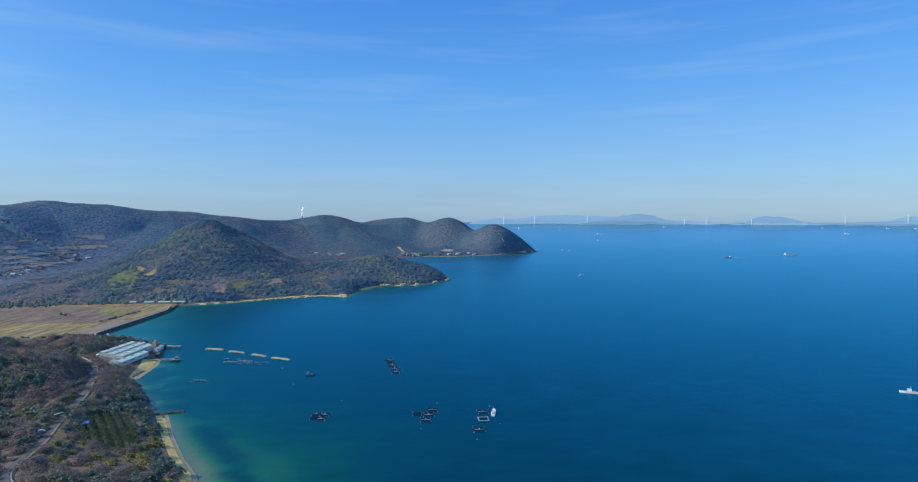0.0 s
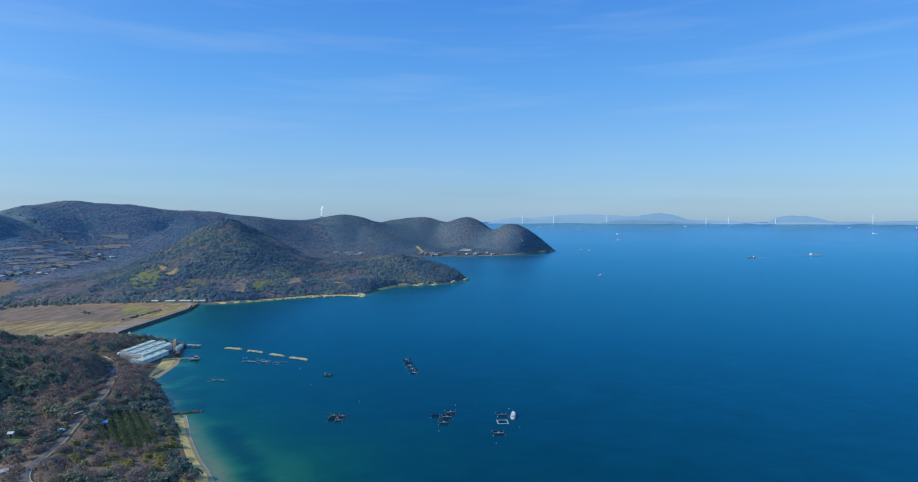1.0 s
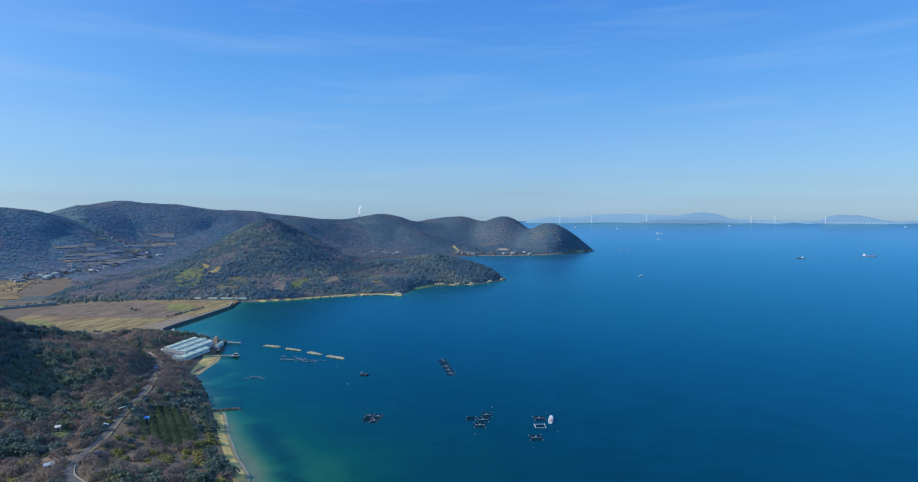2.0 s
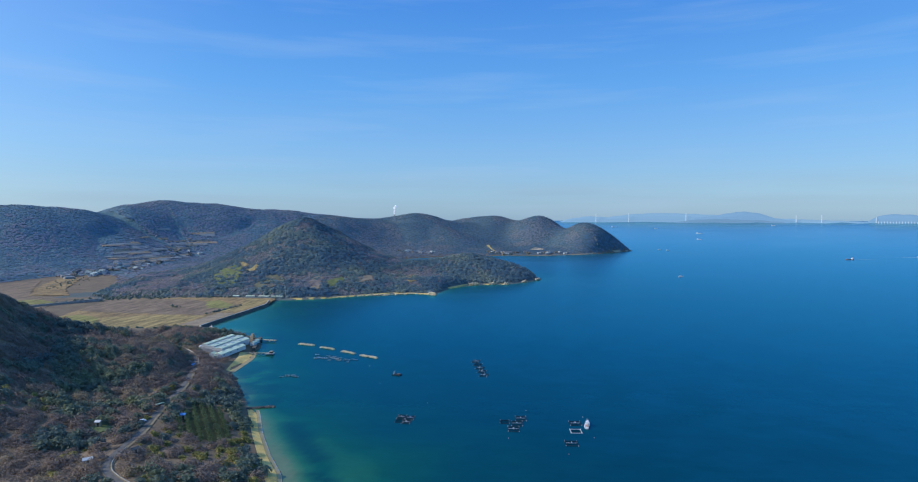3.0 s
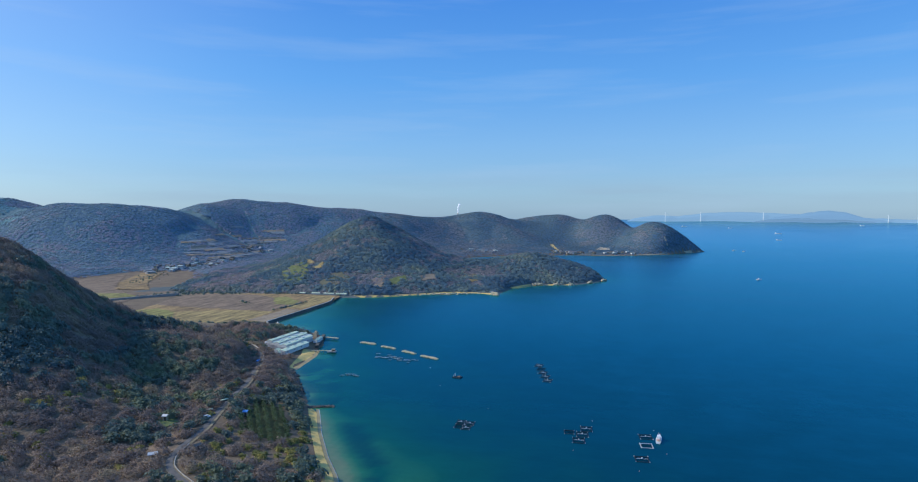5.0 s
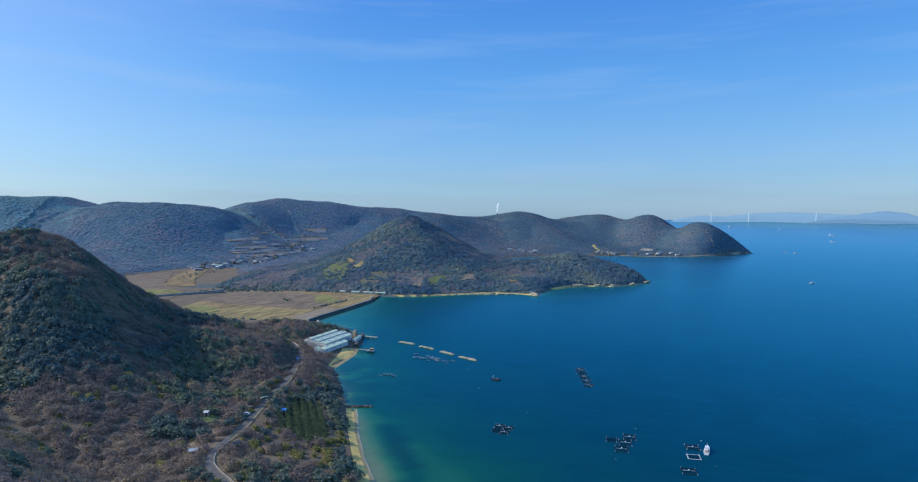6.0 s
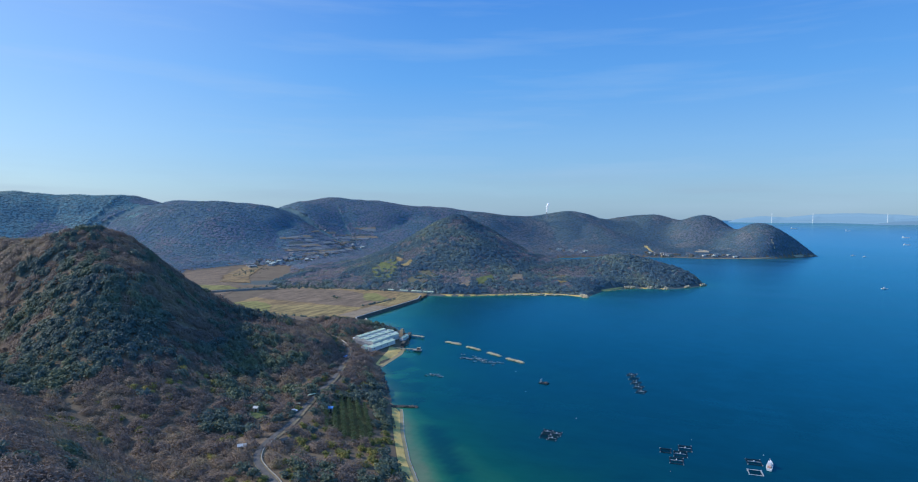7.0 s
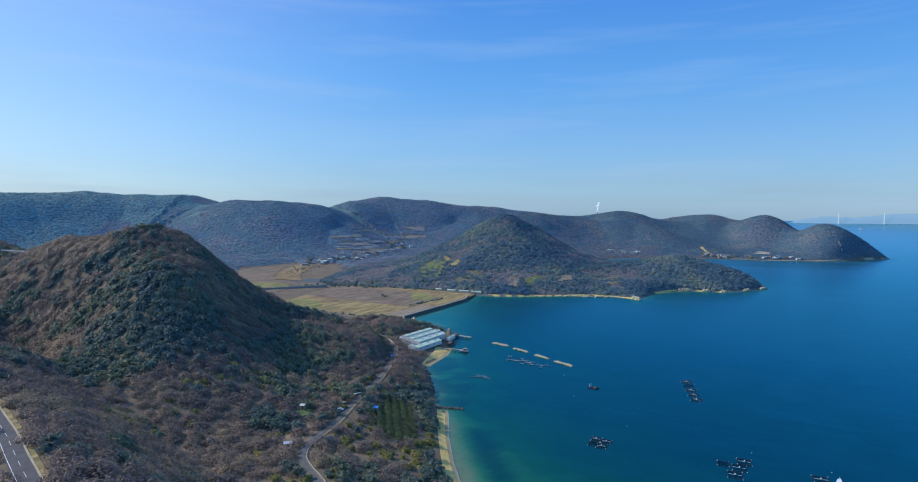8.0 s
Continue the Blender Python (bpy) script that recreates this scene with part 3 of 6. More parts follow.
# undergrowth: brown litter by the near shore, scrub on the cape, brush on the far hills; cape and far tints carry
# painted blue haze
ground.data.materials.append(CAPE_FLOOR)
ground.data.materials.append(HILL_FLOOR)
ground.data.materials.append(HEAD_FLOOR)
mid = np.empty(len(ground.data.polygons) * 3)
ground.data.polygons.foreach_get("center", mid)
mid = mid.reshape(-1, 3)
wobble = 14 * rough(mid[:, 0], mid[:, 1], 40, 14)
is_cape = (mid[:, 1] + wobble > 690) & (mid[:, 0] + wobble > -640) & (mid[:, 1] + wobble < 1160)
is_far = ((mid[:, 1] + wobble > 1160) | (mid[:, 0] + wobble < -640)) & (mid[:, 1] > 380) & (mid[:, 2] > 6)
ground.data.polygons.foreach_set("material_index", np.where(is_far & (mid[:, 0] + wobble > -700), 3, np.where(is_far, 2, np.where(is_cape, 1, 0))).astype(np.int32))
tagged(ground, "brown wooded hills and low coastal land round a bay", "land", kind="structure")

EYE_LEVEL, FLAT_TO, SEA_END = 110.0, 2600.0, 4900.0


def sea_level(x, y):
    """Level water; past FLAT_TO the far sea is drawn together in depth, so that its edge stands at the true horizon."""
    r = np.hypot(x, y - 20)
    span = SEA_END - FLAT_TO
    share = np.clip((r - FLAT_TO) / span, 0, 0.998)
    true = FLAT_TO - span * np.log(1 - share)
    return np.where(r > FLAT_TO, np.maximum(EYE_LEVEL * (1 - np.minimum(r, SEA_END) / np.minimum(true, 17500.0)), 0), 0.0)


sea, sx, sy = sheet("sea", np.concatenate([-np.geomspace(4960, 420, 26), steps((-400, 80, 4)), np.geomspace(92, 4960, 60)]),
                    np.concatenate([-np.geomspace(4960, 100, 16), steps((-60, 180, 20), (190, 560, 4), (572, 1120, 10)), np.geomspace(1150, 4960, 70)]), sea_level, SEA,
                    lambda x, y: (shore_distance(x, y) > 60) | (np.hypot(x, y - 20) > 4915))
off = -shore_distance(sx, sy)
# shallows: a broad sandy shelf off the long beach, narrow ones elsewhere
shelf = 15 + 22 * np.exp(-((sx + 95) / 70) ** 2 - ((sy - 240) / 75) ** 2) + 60 * np.exp(-((sx + 305) / 45) ** 2 - ((sy - 575) / 70) ** 2) + 14 * np.exp(-((sx + 190) / 60) ** 2 - ((sy - 400) / 70) ** 2)
depth = np.clip(off / shelf, 0, 4)
far_out = 1 - np.exp(-np.clip(off, 0, None) / 300)
depth = 0.62 * (1 - np.exp(-depth * (0.9 + 0.25 * rough(sx, sy, 30, 11) + 0.15 * rough(sx, sy, 11, 12)))) + 0.38 * far_out
# a pale sandbar off the long beach
depth = np.clip(depth - 0.11 * np.exp(-((off - 36) / 12) ** 2 - ((sy - 225) / 80) ** 2) * (0.8 + 0.5 * rough(sx, sy, 18, 17)) - 0.06 * np.exp(-((off - 5) / 5) ** 2 - ((sy - 245) / 70) ** 2) + 0.16 * np.exp(-((off - 17) / 5) ** 2 - ((sy - 245) / 60) ** 2), 0, 1)
sea.data.attributes.new("depth", "FLOAT", "POINT").data.foreach_set("value", depth.astype(np.float32).ravel())
beach_side = np.clip((330 - sy) / 12, 0, 1)
bed = beach_side * 1.2 * np.exp(-((off - 17) / 6) ** 2) + (1 - beach_side) * (sy < 520) * np.exp(-((off - 12) / 13) ** 2)
bed = np.clip(bed * (0.75 + 0.9 * rough(sx, sy, 11, 15) + 0.6 * rough(sx, sy, 5.5, 16)), 0, 0.65)
sea.data.attributes.new("weed", "FLOAT", "POINT").data.foreach_set("value", bed.astype(np.float32).ravel())
# share of haze painted into the sea's colour, growing with distance
haze_share = np.clip((np.hypot(sx, sy - 20) - 500) / 4000, 0, 1)
sea.data.attributes.new("strait", "FLOAT", "POINT").data.foreach_set("value", haze_share.astype(np.float32).ravel())
tagged(sea, "deep blue calm sea with turquoise shallows by the beach", "sea", kind="structure")


# ---------------------------------------------------------------- woods
def crown_shape(rng, kind, count, leaf=1.0):
    """Triangles of one crown about 1 across, its foot at 0: lumps of leaves, or a fan of thin bare twigs."""
    lumps = []
    for i in range(8):
        a, r = i * 2.4 + rng.uniform(-0.5, 0.5), math.sqrt((i + 0.3) / 8) * 0.36
        lumps.append((r * math.cos(a), r * math.sin(a), 0.64 - 0.75 * r + rng.uniform(-0.08, 0.12), rng.uniform(0.14, 0.24)))
    verts = []
    for i in range(count):
        if kind == "twig":
            # a ragged dome of fine twigs, thickest near its top
            a, lift_ = rng.uniform(0, 2 * math.pi), math.acos(rng.uniform(-0.1, 1.0))
            out = np.array([math.cos(a) * math.sin(lift_), math.sin(a) * math.sin(lift_), 0.95 * math.cos(lift_)])
            c = np.array([0, 0, 0.22]) + out * 0.48 * rng.uniform(0.35, 1.0) ** 0.6 * (1 + 0.14 * math.sin(3 * a + 5 * lift_))
            n = out * 0.75 + np.array([0, 0, 0.25]) + rng.normal(size=3) * 0.42
            u = np.cross(n, rng.normal(size=3))
            u /= np.linalg.norm(u)
            w = np.cross(n / np.linalg.norm(n), u)
            long_ = leaf * rng.uniform(0.04, 0.085)
            wide_ = long_ * rng.uniform(0.3, 0.5)
            verts += [c + u * long_, c - u * long_ * 0.5 + w * wide_, c - u * long_ * 0.5 - w * wide_]
            continue
        if kind == "far":
            # a few broad flat sprays, told apart only as grain
            a, r = rng.uniform(0, 2 * math.pi), 0.45 * math.sqrt(rng.uniform())
            c, n = np.array([r * math.cos(a), r * math.sin(a), 0.62 - 0.6 * r * r + rng.normal(0, 0.05)]), np.array([0.4 * r * math.cos(a), 0.4 * r * math.sin(a), 1.0]) + rng.normal(size=3) * 0.3
            n /= np.linalg.norm(n)
            u = np.cross(n, rng.normal(size=3))
            u /= np.linalg.norm(u)
            w, size = np.cross(n, u), leaf * rng.uniform(0.055, 0.10)
            verts += [c + u * size, c - u * size * 0.6 + w * size * 0.9, c - u * size * 0.6 - w * size * 0.9]
            continue
        lx, ly, lz, lr = lumps[i % len(lumps)]
        d = rng.normal(size=3)
        d /= np.linalg.norm(d)
        d[2] = abs(d[2]) if rng.uniform() < 0.85 else d[2]
        c = np.array([lx, ly, lz]) + d * lr * rng.uniform(0.7, 1.15)
        n = d * 0.5 + np.array([0, 0, 0.4]) + rng.normal(size=3) * 0.7
        size = leaf * rng.uniform(0.055, 0.10)
        n /= np.linalg.norm(n)
        u = np.cross(n, rng.normal(size=3))
        u /= np.linalg.norm(u)
        w = np.cross(n, u)
        verts += [c + u * size, c - u * size * 0.6 + w * size * 0.9, c - u * size * 0.6 - w * size * 0.9]
    return np.array(verts)


def dome_shape(rng, sides, rings, full=1.0):
    """The closed mass of a crown under its leaves: an uneven dome with its corner points shared."""
    verts, tris = [(rng.normal(0, 0.05), rng.normal(0, 0.05), 0.80 + rng.normal(0, 0.05))], []
    for k in range(1, rings + 1):
        lean = k / rings * math.pi * 0.52
        for i in range(sides):
            a, f = (i + 0.5 * (k % 2)) * 2 * math.pi / sides + rng.normal(0, 0.1), 1 + rng.normal(0, 0.13)
            verts.append((0.46 * f * math.sin(lean) * math.cos(a), 0.46 * f * math.sin(lean) * math.sin(a), 0.2 + 0.6 * f * math.cos(lean)))
    for i in range(sides):
        j = (i + 1) % sides
        tris.append((0, 1 + i, 1 + j))
        for k in range(1, rings):
            p, q = 1 + (k - 1) * sides, 1 + k * sides
            tris += [(p + i, q + i, q + j), (p + i, q + j, p + j)] if k % 2 == 0 else [(p + i, q + i, p + j), (p + j, q + i, q + j)]
    return np.array(verts) * (full, full, 0.5 + 0.5 * full), np.array(tris)


def plant(name, spots, size, kind, count, mat, label, seed, variants=10, squat=0.85, leaf=1.0, sink=0.26, dome=(7, 3), lean=1.0):
    """One wood: many crowns, each turned, stretched and tinted by itself."""
    rng = np.random.default_rng(seed)
    n = len(spots)
    pick = rng.integers(0, variants, n)
    turn = rng.uniform(0, 2 * math.pi, n)
    big = rng.uniform(size[0], size[1], n)
    tall = big * rng.uniform(squat * 0.8, squat * 1.25, n)
    # the canopy leans with the slope
    gx_ = (height(spots[:, 0] + 4, spots[:, 1]) - height(spots[:, 0] - 4, spots[:, 1])) / 8
    gy_ = (height(spots[:, 0], spots[:, 1] + 4) - height(spots[:, 0], spots[:, 1] - 4)) / 8
    tint_tree = np.clip(rng.normal(0.5, 0.22, n), 0, 1)
    allv, alltint, alltri, start = [], [], [], 0
    for k in range(variants):
        s, tris = dome_shape(rng, *dome) if dome else (np.zeros((0, 3)), np.zeros((0, 3), int))
        if count:
            tris = np.concatenate([tris, len(s) + np.arange(count * 3).reshape(-1, 3)])
            s = np.concatenate([s, crown_shape(rng, kind, count, leaf)])
        sel = np.where(pick == k)[0]
        c, sn = np.cos(turn[sel])[:, None], np.sin(turn[sel])[:, None]
        vx = (s[None, :, 0] * c - s[None, :, 1] * sn) * big[sel][:, None] + spots[sel, 0][:, None]
        vy = (s[None, :, 0] * sn + s[None, :, 1] * c) * big[sel][:, None] + spots[sel, 1][:, None]
        vz = (s[None, :, 2] - sink) * tall[sel][:, None] + spots[sel, 2][:, None]
        vz += lean * np.clip(gx_[sel], -0.9, 0.9)[:, None] * (vx - spots[sel, 0][:, None]) + lean * np.clip(gy_[sel], -0.9, 0.9)[:, None] * (vy - spots[sel, 1][:, None])
        allv.append(np.stack([vx, vy, vz], 2).reshape(-1, 3))
        shade = rng.normal(0, 0.07, (len(sel), len(s)))
        if count:
            lead = len(s) - count * 3
            shade[:, lead:] = np.repeat(shade[:, lead:lead + count], 3, axis=1)
        alltint.append((tint_tree[sel][:, None] + shade).ravel())
        alltri.append((start + np.arange(len(sel))[:, None, None] * len(s) + tris[None]).reshape(-1, 3))
        start += len(sel) * len(s)
    ob = tri_object(name, np.concatenate(allv), np.concatenate(alltri), mat, np.concatenate(alltint), smooth=True)
    return tagged(ob, label, "woodland", kind="stuff")


def scatter(x0, x1, y0, y1, gap, seed, keep):
    """Jittered grid of places on land that keep(x, y, z, s) allows."""
    rng = np.random.default_rng(seed)
    gx, gy = np.meshgrid(np.arange(x0, x1, gap), np.arange(y0, y1, gap))
    gx = gx.ravel() + rng.uniform(-0.6, 0.6, gx.size) * gap
    gy = gy.ravel() + rng.uniform(-0.6, 0.6, gy.size) * gap
    s = shore_distance(gx, gy)
    on = s > 4
    gx, gy, s = gx[on], gy[on], s[on]
    z = height(gx, gy)
    ok = keep(gx, gy, z, s)
    return np.stack([gx[ok], gy[ok], z[ok]], 1), s[ok]


# fields and clearings on the slopes: corners, material, label
PATCHES = [
    ([(-500, 813), (-490, 833), (-483, 853), (-458, 831), (-446, 806), (-437, 778), (-427, 744), (-438, 739), (-458, 753)], TERRACE_GREEN, "bright green terraced orchard plots on a hillside"),
    ([(-486, 858), (-460, 848), (-448, 833), (-466, 835)], GRASS_GOLD, "golden dry grass clearing on a wooded hillside"),
    ([(-450, 819), (-443, 845), (-430, 826), (-437, 807)], GRASS_GOLD, "golden dry grass clearing on a wooded hillside"),
    ([(-410, 765), (-408, 802), (-387, 817), (-371, 792), (-375, 755), (-393, 744)], DULL_SCRUB, "brown scrub clearing at a hill's foot"),
    ([(-342, 798), (-341, 828), (-327, 820), (-312, 771), (-323, 760)], MUD, "tan dry slope among trees"),
    ([(-320, 805), (-303, 838), (-288, 809), (-303, 780)], TERRACE_GREEN, "green orchard plot on a slope above the shore"),
    ([(-293, 835), (-265, 879), (-253, 856), (-277, 817)], MUD, "tan bare slope above the shore"),
    ([(-234, 904), (-218, 938), (-196, 888), (-209, 859)], GRASS_GOLD, "golden dry grass slope above a cove"),
    ([(-868, 1150), (-862, 1200), (-880, 1205), (-890, 1160)], FALLOW, "brown terraced field under the far ridge"),
    ([(-905, 1165), (-898, 1210), (-920, 1222), (-930, 1180)], FALLOW, "brown terraced field under the far ridge"),
    ([(-870, 1225), (-868, 1262), (-890, 1275), (-900, 1232)], FALLOW, "brown terraced field under the far ridge"),
    ([(-905, 1240), (-905, 1275), (-935, 1290), (-938, 1240)], FALLOW, "tan terraced field under the far ridge"),
    ([(-880, 1290), (-895, 1340), (-912, 1345), (-908, 1295)], FALLOW, "dry terraced field under the far ridge"),
    ([(-800, 1010), (-795, 1060), (-812, 1070), (-820, 1015)], GRASS_DRY, "dry field beside a valley village"),
    ([(-194, 1785), (-165, 1702), (-155, 1702), (-184, 1800)], SAND, "pale dirt track cut into a far hillside"),
    ([(-60, 1762), (-44, 1800), (-15, 1785), (-18, 1755)], WALL_TAN, "pale quarry yard on the far shore"),
    ([(132, 1815), (139, 1815), (148, 1792), (141, 1790)], WALL_TAN, "pale landslip scar on the far headland"),
]
CLEAR = [FLATS[0][2], [(-276, 434), (-262, 423), (-250, 411), (-240, 408), (-236, 446), (-240, 466), (-256, 494), (-266, 500), (-274, 488)],
         [(-187, 280), (-194, 306), (-176, 306), (-150, 272), (-153, 256), (-174, 264)], [(-220, 256), (-213, 266), (-203, 259), (-207, 250)], [(-213, 242), (-206, 250), (-194, 248), (-183, 237), (-180, 221), (-194, 226)]]


def wooded(x, y, z, s):
    ok = np.ones(x.shape, bool)
    for poly in CLEAR[:4]:
        ok &= ~inside(x, y, poly)
    ok &= ~inside(x, y, CLEAR[4]) | (rough(x, y, 6, 95) > 0.0)
    for line, half in ((ROAD, np.where(y > 255, 1.9, 2.6)), (HIGH_ROAD, 4.2)):
        d, _ = seg_distance(x, y, line)
        ok &= d > half
    # an open verge on the bay side of the coast road
    d, _ = seg_distance(x - 2.6, y + 0.9, ROAD)
    ok &= (d > 2.9) | (rough(x, y, 5, 92) > 0.6) | (y > 330)
    beach, _ = seg_distance(x, y, BEACH_BACK)
    ok &= ~((beach < 1.2) | ((s < 5) & (y > 200) & (y < 322)) | ((s < 7.5) & (y > 390) & (y < 446)))
    plain = (z < 4.6) & inside(x, y, [(-600, 690), (-560, 540), (-720, 560), (-850, 700), (-880, 1000), (-780, 960), (-690, 850)])
    for poly, _, _ in PATCHES:
        ok &= ~inside(x, y, poly) | (rough(x, y, 9, 91) > 0.1)
    # planted rows on the terraces
    ok |= inside(x, y, PATCHES[0][0]) & (np.sin((0.45 * x + 0.9 * y) * 0.62) > 0.25) & (rough(x, y, 7, 93) > -0.5)
    return ok & ~plain


BEACH_BACK = [(-95, 203), (-104.5, 220), (-118, 236.5), (-131.5, 257), (-147.5, 281), (-163, 308)]


# the shaded seaward face of the near hill, thick with evergreens, and the line below which bare woods take over
FAR_TERRACES = [(-951, 1147), (-975, 1246), (-964, 1355), (-904, 1408), (-857, 1403), (-844, 1303), (-826, 1183), (-844, 1099), (-900, 1095)]
FACE = [(-432, 300), (-398, 322), (-345, 352), (-296, 346), (-240, 322), (-205, 262), (-196, 236), (-222, 219), (-255, 215), (-280, 205), (-315, 199), (-372, 226), (-412, 262)]
SPUR_FOOT = [(-318, 378), (-282, 382), (-250, 362), (-232, 330), (-246, 318), (-292, 344)]
FORE = [(-340, 60), (-345, 196), (-310, 198), (-278, 204), (-255, 214), (-222, 218), (-180, 210), (-150, 198), (-100, 150), (-80, 40)]
SHORE_WOOD = [(-196, 300), (-200, 330), (-226, 376), (-196, 352), (-168, 318), (-150, 290), (-128, 262), (-140, 262), (-160, 290), (-176, 312)]


def evergreen_share(x, y, z, s):
    """Where evergreens stand: patches, the shaded face and the sea's edge."""
    wx, wy = x + 12 * rough(x, y, 26, 24), y + 12 * rough(x, y, 26, 25)
    near = y < 520
    face, spur, fore, shore = inside(wx, wy, FACE), inside(wx, wy, SPUR_FOOT), inside(wx, wy, FORE), inside(wx, wy, SHORE_WOOD)
    foot = (y > 690) & (z < 24) & (rough(x, y, 45, 26) > -0.1)
    far = np.clip((y - 1100) / 100, 0, 1) + (x < -690)
    share = 0.5 + 0.45 * rough(x, y, 80, 21) + 0.5 * rough(x, y, 30, 22) + 0.5 * np.minimum(far, 1) * rough(x, y, 190, 28) + 0.4 * rough(x, y, 13, 27) + 0.2 * (s < 26)
    return share + 0.22 * face + 0.3 * spur - 0.3 * fore + 0.33 * shore + 0.14 * (near & (x > -232) & ~fore) - 0.4 * (foot & (x < -190)) + 0.35 * ((y > 800) & (x > -215) & (y < 1100)) - 0.1 * (near & ~face & ~spur & ~fore & ~shore) - 0.7 * inside(wx, wy, FAR_TERRACES) + 0.25 * ((y > 700) & (z > 70) & (y < 1100)) - 0.45 * (near & (z > 78))


def wood(x0, x1, y0, y1, gap, seed, size, counts, where, green=0.9, limit=None, kinds=(EVERGREEN, BARE), leaf=1.0, squat=0.8, olive=False, sink=0.26, dome=(7, 3), lean=1.0, shapes=("leaf", "twig")):
    def keep(x, y, z, s):
        ok = wooded(x, y, z, s)
        return ok & limit(x, y, z, s) if limit else ok
    spots, s = scatter(x0, x1, y0, y1, gap, seed, keep)
    share = evergreen_share(spots[:, 0], spots[:, 1], spots[:, 2], s)
    rng = np.random.default_rng(seed + 1)
    leafy = share + rng.normal(0, 0.2, len(spots)) > green
    bare = ~leafy
    if olive:
        yellow = bare & (spots[:, 2] < 24) & (spots[:, 0] > -300) & (rough(spots[:, 0], spots[:, 1], 32, 23) + rng.normal(0, 0.3, len(spots)) > 0.45 - 1.0 * ((spots[:, 0] > -200) & (spots[:, 1] > 205)) + 0.5 * (spots[:, 1] > 360))
        bare &= ~yellow
        plant("olive_scrub", spots[yellow], (size[0] * 0.55, size[1] * 0.6), "leaf", counts[0], OLIVE, "yellow-green scrub on the low slopes by the shore", seed + 4, leaf=leaf, squat=squat, dome=dome, lean=lean)
    plant("evergreen_wood", spots[leafy], size, shapes[0], counts[0], kinds[0], "dark green evergreen trees on the " + where, seed + 2, leaf=leaf, squat=squat * 1.1, sink=sink, dome=dome, lean=lean)
    plant("leafless_wood", spots[bare], size, shapes[1], counts[1], kinds[1], "grey-brown leafless winter trees on the " + where, seed + 3, squat=squat, leaf=leaf, sink=sink * 0.6, dome=None, lean=lean)


def near_area(x, y, z, s):
    return (y > 5 - 0.36 * x) & ~((x < -430) & (y > 345)) & ~((x < -360) & (y > 420))


wood(-620, -85, 60, 530, 4.8, 31, (4.8, 9.6), (140, 320), "near hillside", 0.62, near_area, squat=0.78, olive=True, sink=0.24, dome=(6, 2, 0.7), lean=0.8)
# cape and farther woods take the leaf colours with haze painted in
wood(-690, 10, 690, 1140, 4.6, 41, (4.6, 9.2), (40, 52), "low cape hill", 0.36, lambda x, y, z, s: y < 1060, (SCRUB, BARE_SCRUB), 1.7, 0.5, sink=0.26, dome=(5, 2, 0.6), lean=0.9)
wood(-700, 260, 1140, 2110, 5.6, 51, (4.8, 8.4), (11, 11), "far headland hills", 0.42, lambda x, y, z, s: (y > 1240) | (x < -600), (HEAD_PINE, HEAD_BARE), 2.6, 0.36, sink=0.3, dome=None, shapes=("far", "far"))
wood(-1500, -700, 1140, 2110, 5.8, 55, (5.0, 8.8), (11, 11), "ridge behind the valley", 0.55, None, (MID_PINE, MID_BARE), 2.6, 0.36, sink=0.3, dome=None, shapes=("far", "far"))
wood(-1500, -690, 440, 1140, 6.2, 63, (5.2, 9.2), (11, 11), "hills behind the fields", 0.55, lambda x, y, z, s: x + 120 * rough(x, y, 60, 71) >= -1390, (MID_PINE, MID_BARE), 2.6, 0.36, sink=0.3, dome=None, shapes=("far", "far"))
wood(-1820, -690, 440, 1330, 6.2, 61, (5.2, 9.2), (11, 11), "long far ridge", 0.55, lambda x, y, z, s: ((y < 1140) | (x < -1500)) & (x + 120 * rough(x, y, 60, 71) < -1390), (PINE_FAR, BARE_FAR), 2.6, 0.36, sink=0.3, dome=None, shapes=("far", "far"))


# ---------------------------------------------------------------- shore, fields, roads
def resample(line, n):
    p = np.array(line, float)
    d = np.concatenate([[0], np.cumsum(np.linalg.norm(np.diff(p, axis=0), axis=1))])
    k = np.linspace(0, d[-1], n)
    out = np.stack([np.interp(k, d, p[:, i]) for i in range(p.shape[1])], 1)
    for _ in range(3):
        out[1:-1] = out[1:-1] * 0.5 + (out[:-2] + out[2:]) * 0.25
    return out


def strip(name, a, b, n, across, lift, mat, label="", category="", kind="structure", parent=None):
    """A sheet of ground between two lines, laid on the land."""
    a, b = resample(a, n), resample(b, n)
    verts, faces = [], []
    for i in range(n):
        for j in range(across + 1):
            k = j / across
            x, y = a[i] * (1 - k) + b[i] * k
            verts.append((x, y, 0))
    v = np.array(verts)
    v[:, 2] = np.maximum(height(v[:, 0], v[:, 1]), -0.25) + lift
    for i in range(n - 1):
        for j in range(across):
            q = i * (across + 1) + j
            faces.append((q, q + 1, q + across + 2, q + across + 1))
    return tagged(mesh_object(name, v, faces, mat, parent, True), label, category, kind=kind)


def shift(line, dx, dy):
    return [(x + dx, y + dy) for x, y in line]


